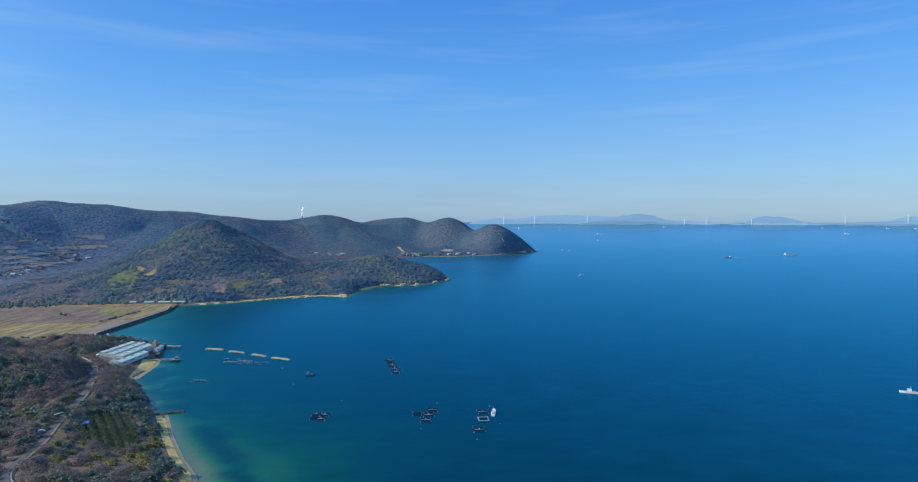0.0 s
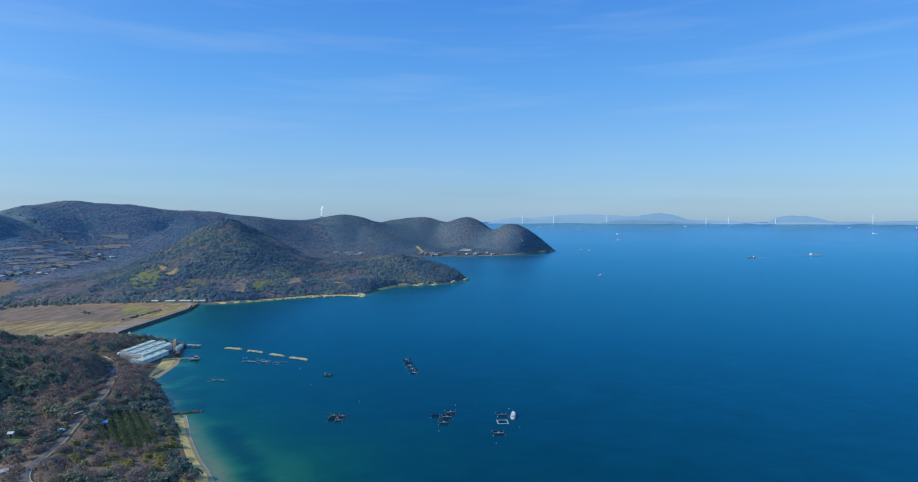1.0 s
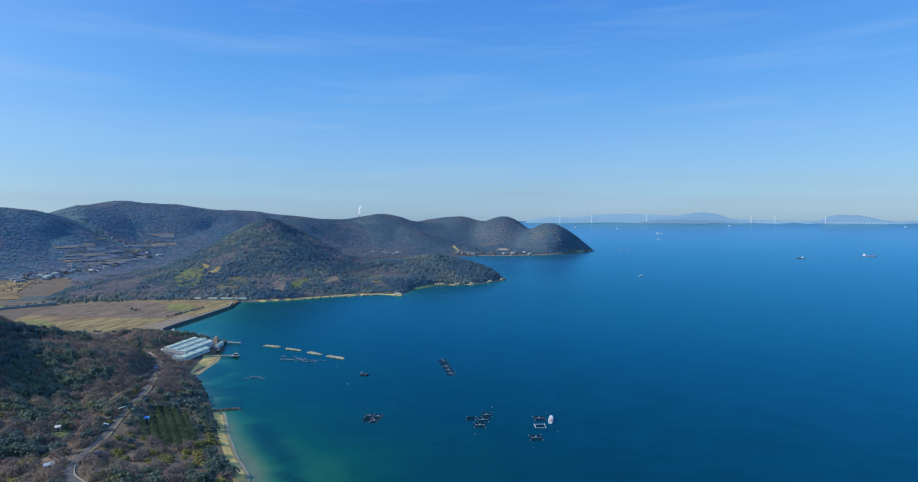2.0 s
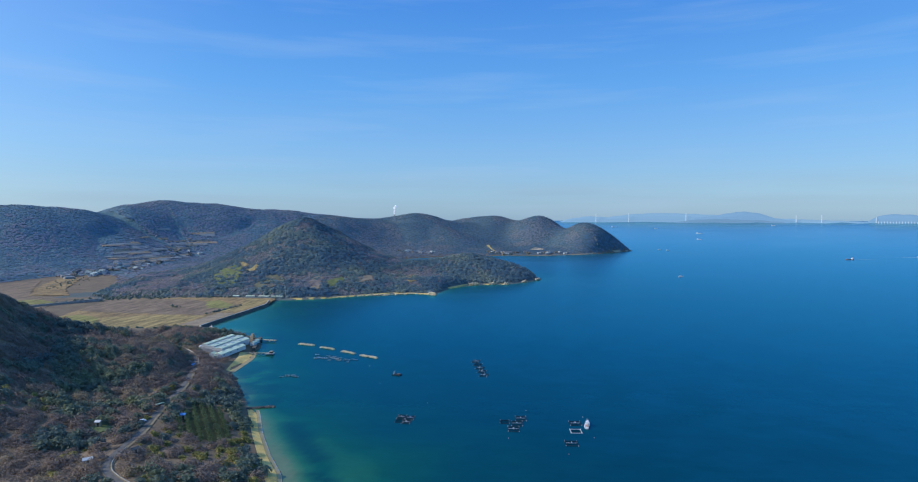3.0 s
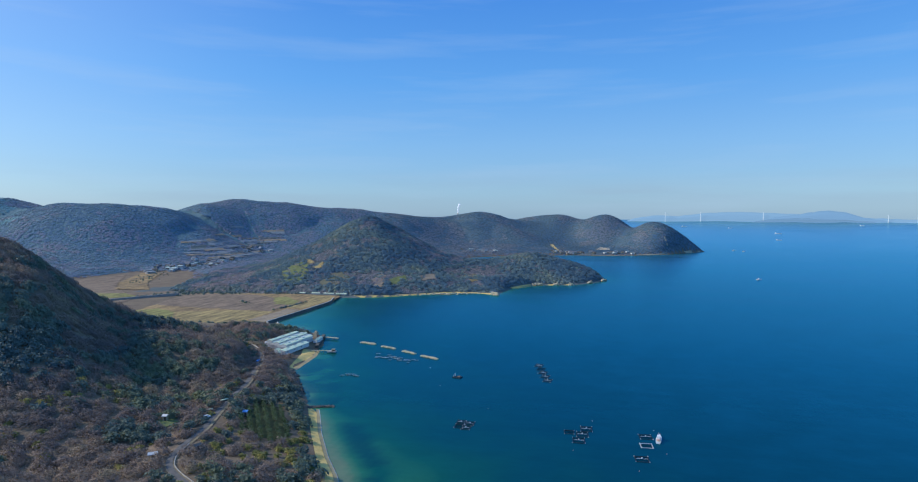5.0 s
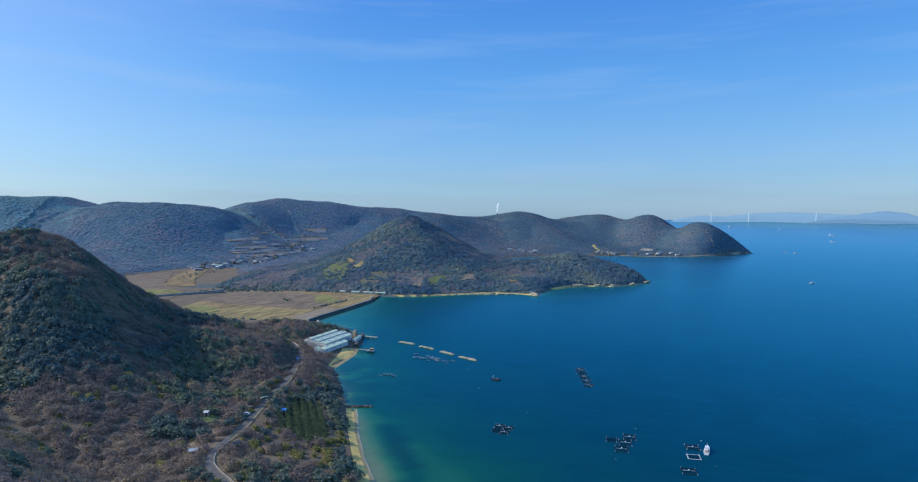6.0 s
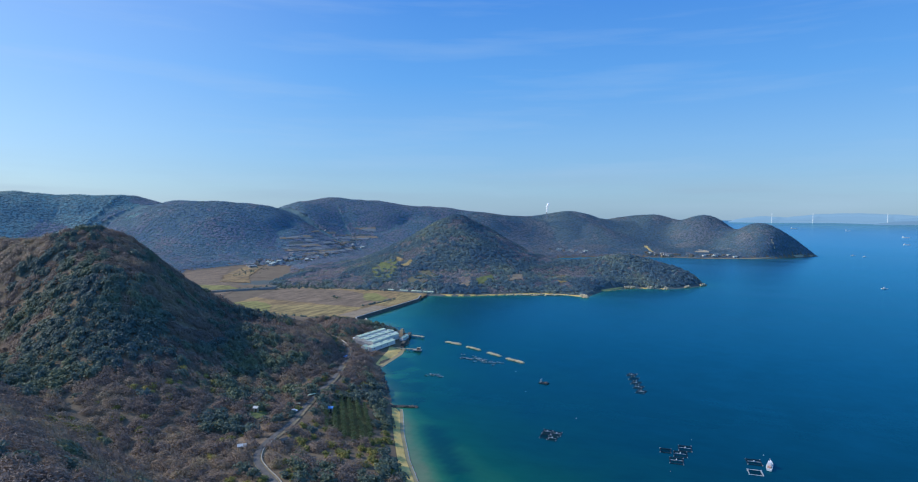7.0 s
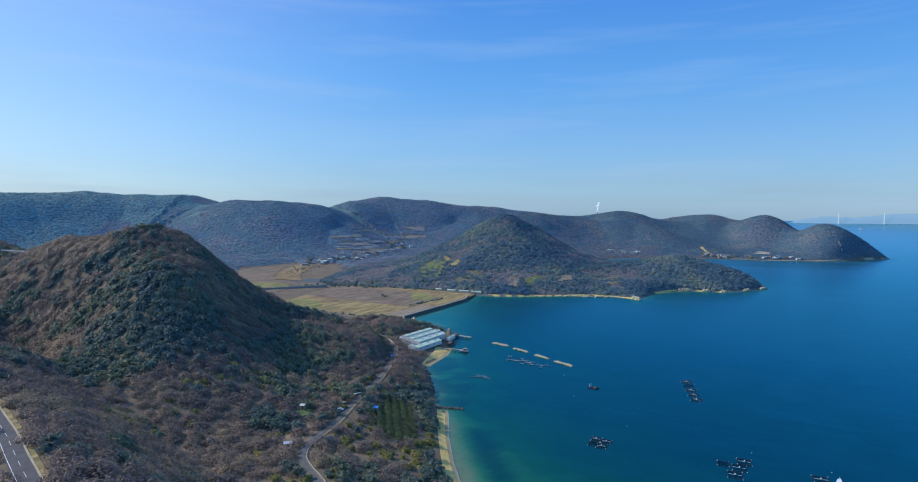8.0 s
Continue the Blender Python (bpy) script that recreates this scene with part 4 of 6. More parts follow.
BEACH_WATER = [(-90, 193.5), (-104, 219.5), (-115.3, 243.5), (-129.5, 261.5), (-147.1, 287.6), (-161, 311.5), (-166, 319.5)]
beach_back = [(-94, 203), (-103.5, 219.5), (-117, 236.5), (-130.5, 257), (-146.5, 281), (-162, 306), (-170, 319)]
beach = strip("beach", shift(BEACH_WATER, 1.2, -0.8), beach_back, 70, 8, 0.18, SAND, "long narrow tan sand beach below the trees", "beach")
strip("wet_sand", shift(BEACH_WATER, 3.3, -0.6), shift(BEACH_WATER, 1.3, -0.8), 70, 3, 0.26, WET_SAND, "dark wet sand along the water's edge", "beach")
strip("wash_line", shift(BEACH_WATER, 3.3, -0.7), shift(BEACH_WATER, 3.16, -0.74), 70, 1, 0.30, FOAM, "thin white line of foam on a beach", "foam")
cove_water = [(-223, 390), (-226, 410), (-229, 430), (-236, 447)]
strip("beach", shift(cove_water, 1.6, 0), [(-226, 391), (-231, 408), (-236, 424), (-244, 441)], 30, 6, 0.2, SAND, "small fan of tan sand beside a factory", "beach")
strip("wet_sand", shift(cove_water, 3.4, 0), shift(cove_water, 0, 0), 30, 2, 0.28, WET_SAND, "wet sand strip on a small cove", "beach")
strip("beach", [(-349, 729), (-326, 735), (-300, 750), (-262, 780), (-224, 812), (-186, 817), (-160, 808)],
      [(-350, 732), (-327, 739), (-301, 754), (-263, 784), (-225, 816), (-187, 821), (-163, 815)], 60, 2, 0.25, SAND, "thin pale sand edge below a wooded cape", "beach")
strip("beach", [(-150, 884), (-125, 927), (-97, 943), (-67, 950)], [(-155, 885), (-129, 931), (-99, 947), (-68, 954)], 30, 2, 0.25, SAND, "pale pebbly shore under a cape", "beach")
strip("seawall", [(-103, 1659), (-40, 1652), (2, 1671), (90, 1715), (144, 1772), (213, 1849), (261, 1933)],
      [(-104, 1663), (-41, 1656), (0.5, 1675), (88, 1719), (142, 1776), (211, 1853), (259, 1935)], 60, 2, 1.2, WALL_TAN, "pale concrete shore road along the far headland", "seawall")


def plot(name, corners, z, mat, label, seed):
    """A level field with a slightly ragged edge."""
    rng = np.random.default_rng(seed)
    pts = []
    for i in range(len(corners)):
        a, b = np.array(corners[i], float), np.array(corners[(i + 1) % len(corners)], float)
        n = max(2, int(np.linalg.norm(b - a) / 5))
        for k in range(n):
            p = a + (b - a) * k / n + rng.normal(0, 1.3, 2)
            pts.append((p[0], p[1], z))
    return tagged(mesh_object(name, pts, [list(range(len(pts)))], mat), label, "field", kind="structure")


PLOTS = [
    ([(-341, 528), (-345, 688), (-356, 729), (-412, 731), (-480, 718), (-598, 698), (-636, 562), (-560, 524), (-470, 504), (-400, 507)], 2.30, GRASS_DRY, "wide flat field of dry brown grass behind a sea dike"),
    ([(-368, 534), (-368, 590), (-420, 588), (-472, 562), (-432, 515), (-385, 512)], 2.36, GRASS_GOLD, "golden dry grass plot behind a dike"),
    ([(-474, 560), (-508, 575), (-530, 548), (-480, 515), (-436, 516)], 2.40, GRASS_GREEN, "patch of green grass in a dry field"),
    ([(-376, 594), (-374, 668), (-470, 704), (-585, 694), (-530, 596), (-430, 592)], 2.36, REED, "brown reed field in faint rows"),
    ([(-352, 622), (-352, 704), (-371, 722), (-394, 718), (-372, 670), (-370, 620)], 2.40, GRASS_GOLD, "tawny grass strip along a dike"),
    ([(-376, 640), (-384, 672), (-420, 700), (-432, 690), (-398, 640)], 2.44, GRASS_GREEN, "olive grass patch in a reed field"),
    ([(-344, 534), (-347, 612), (-364, 612), (-364, 540)], 2.44, MUD, "bare grey earth track behind a dike"),
    ([(-560, 560), (-600, 640), (-700, 700), (-840, 860), (-850, 720), (-705, 565)], 3.9, REED, "brown fallow fields on a valley floor"),
    ([(-640, 700), (-700, 760), (-800, 900), (-835, 890), (-760, 770), (-690, 690)], 4.1, GRASS_DRY, "dry tan field on a valley floor"),
    ([(-600, 640), (-640, 660), (-690, 640), (-640, 600)], 4.1, GRASS_GREEN, "small green plot on a valley floor"),
]
for i, (corners, z, mat, label) in enumerate(PLOTS):
    plot("field", corners, z, mat, label, 100 + i)


def draped(name, corners, mat, label, step=3.0, lift=0.7):
    """A clearing that follows the slope."""
    c = np.array(corners, float)
    xs, ys = np.arange(c[:, 0].min() - step, c[:, 0].max() + step, step), np.arange(c[:, 1].min() - step, c[:, 1].max() + step, step)
    gx, gy = np.meshgrid(xs, ys)
    gz = height(gx, gy) + lift
    ok = inside(gx + 1.5 * rough(gx, gy, 6, 77), gy + 1.5 * rough(gx, gy, 6, 78), corners).ravel()
    n = len(xs)
    i = (np.arange(len(ys) - 1)[:, None] * n + np.arange(n - 1)[None, :]).ravel()
    quads = np.stack([i, i + 1, i + n + 1, i + n], 1)
    quads = quads[ok[quads].all(1)]
    used = np.unique(quads)
    new_index = np.zeros(gx.size, int)
    new_index[used] = np.arange(len(used))
    verts = np.stack([gx.ravel(), gy.ravel(), gz.ravel()], 1)[used]
    return tagged(mesh_object(name, verts, new_index[quads], mat, None, True), label, "clearing", kind="structure")


draped("garden", CLEAR[2], MOSS, "green orchard ground between planted rows", lift=0.25)
draped("garden", CLEAR[3], TERRACE_GREEN, "small green vegetable clearing among trees", lift=0.3)
draped("clearing", CLEAR[4], REED, "rough brown cleared slope above a coast road", lift=0.3)
for corners, mat, label in PATCHES:
    draped("clearing", corners, mat, label)
rng_t = random.Random(23)
for i in range(60):
    x, y = rng_t.uniform(-970, -826), rng_t.uniform(1095, 1405)
    if inside(np.array([x]), np.array([y]), FAR_TERRACES)[0]:
        gx_, gy_ = (float(height(np.array([x + dx]), np.array([y + dy]))[0] - height(np.array([x - dx]), np.array([y - dy]))[0]) for dx, dy in ((6, 0), (0, 6)))
        k = math.hypot(gx_, gy_) + 1e-6
        up, along_, half_l, half_w = (gx_ / k, gy_ / k), (-gy_ / k, gx_ / k), rng_t.uniform(14, 36), rng_t.uniform(4, 9)
        draped("terrace", [(x + along_[0] * p * half_l + up[0] * q * half_w, y + along_[1] * p * half_l + up[1] * q * half_w) for p, q in ((-1, -1), (1, -1), (1, 1), (-1, 1))],
               rng_t.choice((FALLOW, FALLOW, CAPE_FLOOR, MUD)), "dry brown terrace plot below the far ridge", step=3.5, lift=1.6)


def ribbon(name, line, half, lift, mat, label, n=120, side=0.0, parent=None, category="road"):
    """A road or painted line along a path, shifted sideways by side."""
    p = resample(line, n)
    t = np.gradient(p[:, :2], axis=0)
    t /= np.linalg.norm(t, axis=1)[:, None]
    nrm = np.stack([-t[:, 1], t[:, 0]], 1)
    l, r = p[:, :2] + nrm * (side + half), p[:, :2] + nrm * (side - half)
    verts = [(*l[i], p[i, 2] + lift) for i in range(n)] + [(*r[i], p[i, 2] + lift) for i in range(n)]
    ob = mesh_object(name, verts, [(i, n + i, n + i + 1, i + 1) for i in range(n - 1)], mat, parent)
    return tagged(ob, label, category if parent is None else "", kind="structure" if parent is None else "")


ribbon("road", ROAD, 1.25, 0.35, PALE_ROAD, "narrow pale worn road winding along a wooded shore")
ribbon("verge", [(x + 1.0, y - 0.3, z) for x, y, z in ROAD], 2.0, 0.22, VERGE, "strip of bare tan earth and dry grass along a coast road", category="verge")
for line in ([(-760, 728, 4.3), (-751, 770, 4.3), (-783, 865, 4.3), (-767, 925, 4.3), (-731, 924, 4.3)], [(-690, 693, 4.3), (-692, 755, 4.3), (-668, 774, 4.3)]):
    ribbon("field_path", line, 1.3, 0.25, MUD, "pale earth path between valley fields", n=40, category="path")
ribbon("field_path", [(-634, 747, 3.3), (-563, 716, 3.3), (-517, 720, 3.3), (-470, 726, 3.3), (-434, 731, 3.3)], 2.4, 0.3, PALE_ROAD, "grey road along the foot of a wooded hill", n=60, category="path")
hill_road = ribbon("road", HIGH_ROAD, 2.4, 0.4, ASPHALT, "two-lane grey asphalt hill road with a dashed centre line")
ribbon("edge_line", HIGH_ROAD, 0.07, 0.42, LINE_PAINT, "solid white edge line", side=-2.1, parent=hill_road)
path = resample(HIGH_ROAD, 400)
span = np.concatenate([[0], np.cumsum(np.linalg.norm(np.diff(path[:, :2], axis=0), axis=1))])
for k in range(int(span[-1] / 9)):
    a, b = np.searchsorted(span, k * 9.0), np.searchsorted(span, k * 9.0 + 4.5)
    ribbon("centre_dash", path[a:max(b, a + 2)], 0.055, 0.42, LINE_PAINT, "", n=6, parent=hill_road)


def kerb_wall(name, line, side, wide, tall, mat, label, n=110):
    """A low wall along a road's edge."""
    p = resample(line, n)
    t = np.gradient(p[:, :2], axis=0)
    t /= np.linalg.norm(t, axis=1)[:, None]
    nrm = np.stack([-t[:, 1], t[:, 0]], 1)
    verts, faces = [], []
    for i in range(n):
        for off_, up in ((side, -0.6), (side, tall), (side + wide, tall), (side + wide, -0.6)):
            q = p[i, :2] + nrm[i] * off_
            verts.append((q[0], q[1], p[i, 2] + 0.3 + up))
    for i in range(n - 1):
        for j in range(3):
            a = i * 4 + j
            faces.append((a, a + 1, a + 5, a + 4))
    return tagged(mesh_object(name, verts, faces, mat), label, "wall", kind="structure")


kerb_wall("kerb", HIGH_ROAD, 2.45, 0.5, 0.3, WALL_TAN, "tan concrete kerb along a hill road")
ribbon("verge", HIGH_ROAD, 0.7, 0.34, GRASS_GOLD, "strip of golden dry grass beyond a road kerb", side=3.8, category="verge")
kerb_wall("kerb", ROAD[:7], -2.2, 0.22, 0.3, CONCRETE, "pale concrete kerb round a road bend", 40)
kerb_wall("kerb", ROAD[13:17], -2.2, 0.3, 0.6, CONCRETE, "pale concrete edge of a coast road", 30)


def dike(line, label):
    """Sea dike: sloping dark stone face, pale concrete crown."""
    p = resample(line, 60)
    t = np.gradient(p, axis=0)
    t /= np.linalg.norm(t, axis=1)[:, None]
    nrm = np.stack([t[:, 1], -t[:, 0]], 1)
    root = empty("sea_dike", Matrix.Identity(4), label, "dike", kind="structure")
    for name, prof, mat in (("stone_face", ((2.6, -0.6), (0.9, 3.0)), DARK_STONE), ("crown", ((0.9, 3.0), (0.9, 3.5), (-0.3, 3.5), (-0.3, 2.2)), CONCRETE)):
        verts = [(*(p[i] + nrm[i] * o), z) for i in range(len(p)) for o, z in prof]
        k = len(prof)
        faces = [(i * k + j, (i + 1) * k + j, (i + 1) * k + j + 1, i * k + j + 1) for i in range(len(p) - 1) for j in range(k - 1)]
        mesh_object(name, verts, faces, mat, root)
    return root


dike([(-333, 527), (-337, 529), (-339, 531), (-340, 560), (-341, 620), (-343, 676), (-349, 690), (-354, 704)], "long straight sea dike with a dark stone face and concrete crown")
wall_ = part("retaining_wall", box(box(bmesh.new(), -0.6, -58, -0.5, 0.6, 58, 3.2), -0.9, -58, 3.2, 0.9, 58, 3.6), CONCRETE)
wall_.matrix_world = pose(-592, 620, 2.6, 0, 0, -30)
tagged(wall_, "long dark retaining wall across a field", "wall", kind="structure")


# ---------------------------------------------------------------- buildings
def gable(bm, length, width, eave, ridge, lap=0.4):
    """Roof slabs over a box that runs along x."""
    for s in (1, -1):
        a = [(-lap, 0, ridge), (length + lap, 0, ridge), (length + lap, s * (width / 2 + lap), eave - 0.15), (-lap, s * (width / 2 + lap), eave - 0.15)]
        v = [bm.verts.new(p) for p in a] + [bm.verts.new((p[0], p[1], p[2] + 0.22)) for p in a]
        for f in ((0, 1, 2, 3), (4, 5, 6, 7), (0, 1, 5, 4), (2, 3, 7, 6), (1, 2, 6, 5), (3, 0, 4, 7)):
            bm.faces.new([v[k] for k in f])
    bmesh.ops.recalc_face_normals(bm, faces=bm.faces)
    return bm


def gable_walls(bm, length, width, eave, ridge):
    half = width / 2
    ring = [(-half, 0), (half, 0), (half, eave), (0, ridge), (-half, eave)]
    a = [bm.verts.new((0, y, z)) for y, z in ring]
    b = [bm.verts.new((length, y, z)) for y, z in ring]
    bm.faces.new(a)
    bm.faces.new(b)
    for i in range(5):
        if i not in (2, 3):
            j = (i + 1) % 5
            bm.faces.new((a[i], a[j], b[j], b[i]))
    bmesh.ops.recalc_face_normals(bm, faces=bm.faces)
    return bm


def shed(m, length, width, eave, ridge, label, roof=ROOF_WHITE, wall=WALL_WHITE, doors=True, seams=True, group="factory sheds"):
    root = empty("factory_shed", m, label, "shed", group)
    part("wall", gable_walls(bmesh.new(), length, width, eave, ridge), wall, root)
    top = part("roof", gable(bmesh.new(), length, width, eave, ridge, 0.12), roof, root)
    if seams:
        for i in range(int(length / 11)):
            bm = bmesh.new()
            x = 4 + i * 11
            for s in (1, -1):
                rod(bm, (x, 0, ridge + 0.3), (x, s * width / 2, eave + 0.15), 0.035, sides=4)
            part("seam", bm, CONCRETE, top)
        for x in np.arange(6, length - 3, 10):
            part("ridge_vent", box(bmesh.new(), x, -0.3, ridge + 0.1, x + 3.2, 0.3, ridge + 0.42), ROOF_TEAL, top)
    if doors:
        for y in (-width / 4, width / 4):
            part("door", box(bmesh.new(), -0.06, y - 1.2, 0, 0.03, y + 1.2, 2.9), HULL_GREY, root)
        for i in range(int(length / 9)):
            w = part("window", box(bmesh.new(), 3 + i * 9, -width / 2 - 0.05, 1.7, 4.4 + i * 9, -width / 2 + 0.03, 2.4), GLASS_DARK, root)
    return root


ALONG = math.degrees(math.atan2(0.999, 0.05))
FACTORY = np.array([-274.5, 434.0])
U, V = np.array([0.05, 0.999]), np.array([0.999, -0.05])


def at_factory(u, v, z=2.7):
    p = FACTORY + U * u + V * v
    return pose(p[0], p[1], z, 0, 0, ALONG)


# every second roof in a darker colour, standing in for shaded gable slopes
for k, (u, l, tall) in enumerate(((3, 38, 5.8), (0, 43, 4.8), (-1, 41, 5.5), (-4, 43, 4.6), (-5, 38, 5.2))):
    shed(at_factory(u, 2.2 + 4.75 * k), l, 4.3, tall - 0.4, tall, "long narrow pale blue sheet-roofed factory shed by the water", ROOF_TEAL if k % 2 else ROOF_WHITE)
shed(at_factory(-17, 27.6), 33, 6.4, 3.2, 3.9, "white-walled front shed with a clean pale roof")
quay = part("quay", box(bmesh.new(), 0, -1.3, -3.5, 45, 1.6, 0.12), DARK_STONE)
quay.matrix_world = pose(-238, 452, 2.7, 0, 0, 110.9)
tagged(quay, "concrete quay wall beside the factory sheds", "quay", kind="structure")

hopper = empty("hopper_house", at_factory(45, 18.2), "tan block tower with a hopper on the factory quay", "tower")
part("body", box(bmesh.new(), 0, -1.5, 0, 3.4, 1.5, 4.4, 0.08), WALL_TAN, hopper)
part("upper_room", box(bmesh.new(), 0.7, -1.0, 4.4, 2.6, 1.0, 5.8, 0.06), WALL_TAN, hopper)
part("pipe", rod(bmesh.new(), (3.2, 1.3, 4.2), (3.2, 1.3, 6.4), 0.18), RUST, hopper)
for u in (6, 12, 19, 26):
    tank = empty("storage_tank", at_factory(u, -3.2), "small white round storage tank beside a shed", "tank", "tanks by the sheds")
    part("shell", rod(bmesh.new(), (0, 0, 0), (0, 0, 3.1), 1.35, sides=14), WALL_WHITE, tank)
    part("cap", rod(bmesh.new(), (0, 0, 3.1), (0, 0, 3.7), 1.38, 0.35, sides=14), BOAT_WHITE, tank)
for u, v, l in ((-13, 19.5, 4), (-21, 26, 3), (28, 29, 5), (36, 27, 4)):
    lean = shed(at_factory(u, v), l, 3.6, 2.4, 3.2, "small pale outbuilding against the factory", doors=False, seams=False, group="factory outbuildings")
for u, v in ((40, 25.5), (46, 21.5), (34, 28.5), (43, 23.6)):
    crate = empty("cargo_crate", at_factory(u, v, 2.9), "stacked dark crates on a quay", "crate", "crates on the quay")
    part("lower_box", box(bmesh.new(), 0, 0, 0, 2.4, 1.8, 1.1, 0.05), HULL_GREY, crate)
    part("upper_box", box(bmesh.new(), 0.2, 0.1, 1.1, 2.2, 1.6, 2.0, 0.05), RUST, crate)


def jetty(a, b, half, top, posts, mat, label, name="jetty"):
    a, b = np.array(a, float), np.array(b, float)
    n = np.linalg.norm(b - a)
    root = empty(name, pose(a[0], a[1], 0, 0, 0, math.degrees(math.atan2(b[1] - a[1], b[0] - a[0]))), label, "jetty")
    part("deck", box(bmesh.new(), 0, -half, top - 0.45, n, half, top, 0.06), mat, root)
    for i in range(posts):
        for s in (-1, 1):
            x = (i + 0.5) * n / posts
            part("pile", rod(bmesh.new(), (x, s * (half - 0.2), -4), (x, s * (half - 0.2), top - 0.45), 0.22), CONCRETE, root)
    return root, n


jetty((-257, 490), (-236.5, 488), 1.1, 1.7, 5, WALL_TAN, "short tan concrete jetty off the factory quay")
pier, pier_n = jetty((-247, 439), (-222, 443.5), 0.6, 1.6, 8, WALL_TAN, "long thin tan footpier with a landing platform")
part("platform", box(bmesh.new(), pier_n - 1, -2.2, 0.6, pier_n + 5.5, 1.9, 1.35, 0.06), CONCRETE, pier)
hut_ = part("shelter", box(bmesh.new(), pier_n + 2, -1.1, 1.35, pier_n + 4.4, 1.0, 2.7, 0.05), RUST, pier, "rust-brown shelter")
part("shelter_roof", box(bmesh.new(), pier_n + 1.8, -1.3, 2.7, pier_n + 4.6, 1.2, 2.85, 0.05), WALL_TAN, hut_)


def boulders(name, a, b, half, tall, mat, label, seed, count, category, size=(0.7, 1.4)):
    """A mound of tumbled stones between two points, as one heap."""
    rng = np.random.default_rng(seed)
    a, b = np.array(a, float), np.array(b, float)
    d = (b - a) / np.linalg.norm(b - a)
    nrm = np.array([-d[1], d[0]])
    verts, faces = [], []
    bm = bmesh.new()
    bmesh.ops.create_icosphere(bm, subdivisions=1, radius=1)
    base_v = np.array([v.co[:] for v in bm.verts])
    base_f = [[v.index for v in f.verts] for f in bm.faces]
    bm.free()
    for _ in range(count):
        k, w = rng.uniform(0, 1), np.clip(rng.normal(0, 0.45), -1, 1)
        h = tall * (1 - w * w) * min(1, 6 * min(k, 1 - k) + 0.35)
        c = a + (b - a) * k + nrm * w * half
        r = rng.uniform(*size)
        v = base_v * (1 + rng.normal(0, 0.16, (len(base_v), 1))) * np.array([r * rng.uniform(0.8, 1.3), r * rng.uniform(0.8, 1.3), r * rng.uniform(0.6, 0.9)])
        t = rng.uniform(0, 6.28)
        v = np.stack([v[:, 0] * math.cos(t) - v[:, 1] * math.sin(t), v[:, 0] * math.sin(t) + v[:, 1] * math.cos(t), v[:, 2]], 1) + np.array([c[0], c[1], h * rng.uniform(0.35, 1)])
        n0 = len(verts)
        verts += v.tolist()
        faces += [[n0 + q for q in f] for f in base_f]
    return tagged(mesh_object(name, verts, faces, mat), label, category)


for i, (a, b) in enumerate((((-213, 483), (-197, 479.5)), ((-190, 474), (-175.5, 468)), ((-167, 463), (-154, 456.5)), ((-147.5, 452), (-131.5, 445)))):
    tagged(boulders("breakwater", a, b, 1.1, 1.0, ROCK, "low tan rubble breakwater standing in the bay", 200 + i, 190, "breakwater", (0.4, 0.75)), group="breakwaters in a row")
boulders("groyne", (-171, 320), (-157, 325.5), 1.2, 0.5, DARK_STONE, "dark low stone groyne at the beach's end", 210, 150, "groyne", (0.4, 0.9))
boulders("rock_outcrop", (-168, 812), (-157, 806), 2.8, 3.8, ROCK, "tan rock outcrop at a cape's foot", 211, 80, "rock", (0.8, 1.7))
for i, (a, b) in enumerate((((-128, 929), (-112, 938)), ((-96, 945), (-88, 947)), ((-72, 950), (-66, 951)), ((-44, 982), (-38, 989)), ((-24, 1016), (-17, 1030)))):
    tagged(boulders("rock_outcrop", a, b, 2.2, 3.4, ROCK, "pale tan sea cliff rocks under a wooded cape", 220 + i, 70, "rock", (0.7, 1.5)), group="cape rocks")
tagged(boulders("shore_rocks", (-186, 340), (-222, 388), 2.6, 0.8, DARK_STONE, "dark rocks along a shaded wooded shore", 212, 160, "rock", (0.5, 1.2)), kind="stuff")
tagged(boulders("shore_rocks", (-185, 816), (-262, 779), 2.4, 1.2, ROCK, "tan boulders along the foot of a cape", 214, 90, "rock", (0.7, 1.5)), kind="stuff")


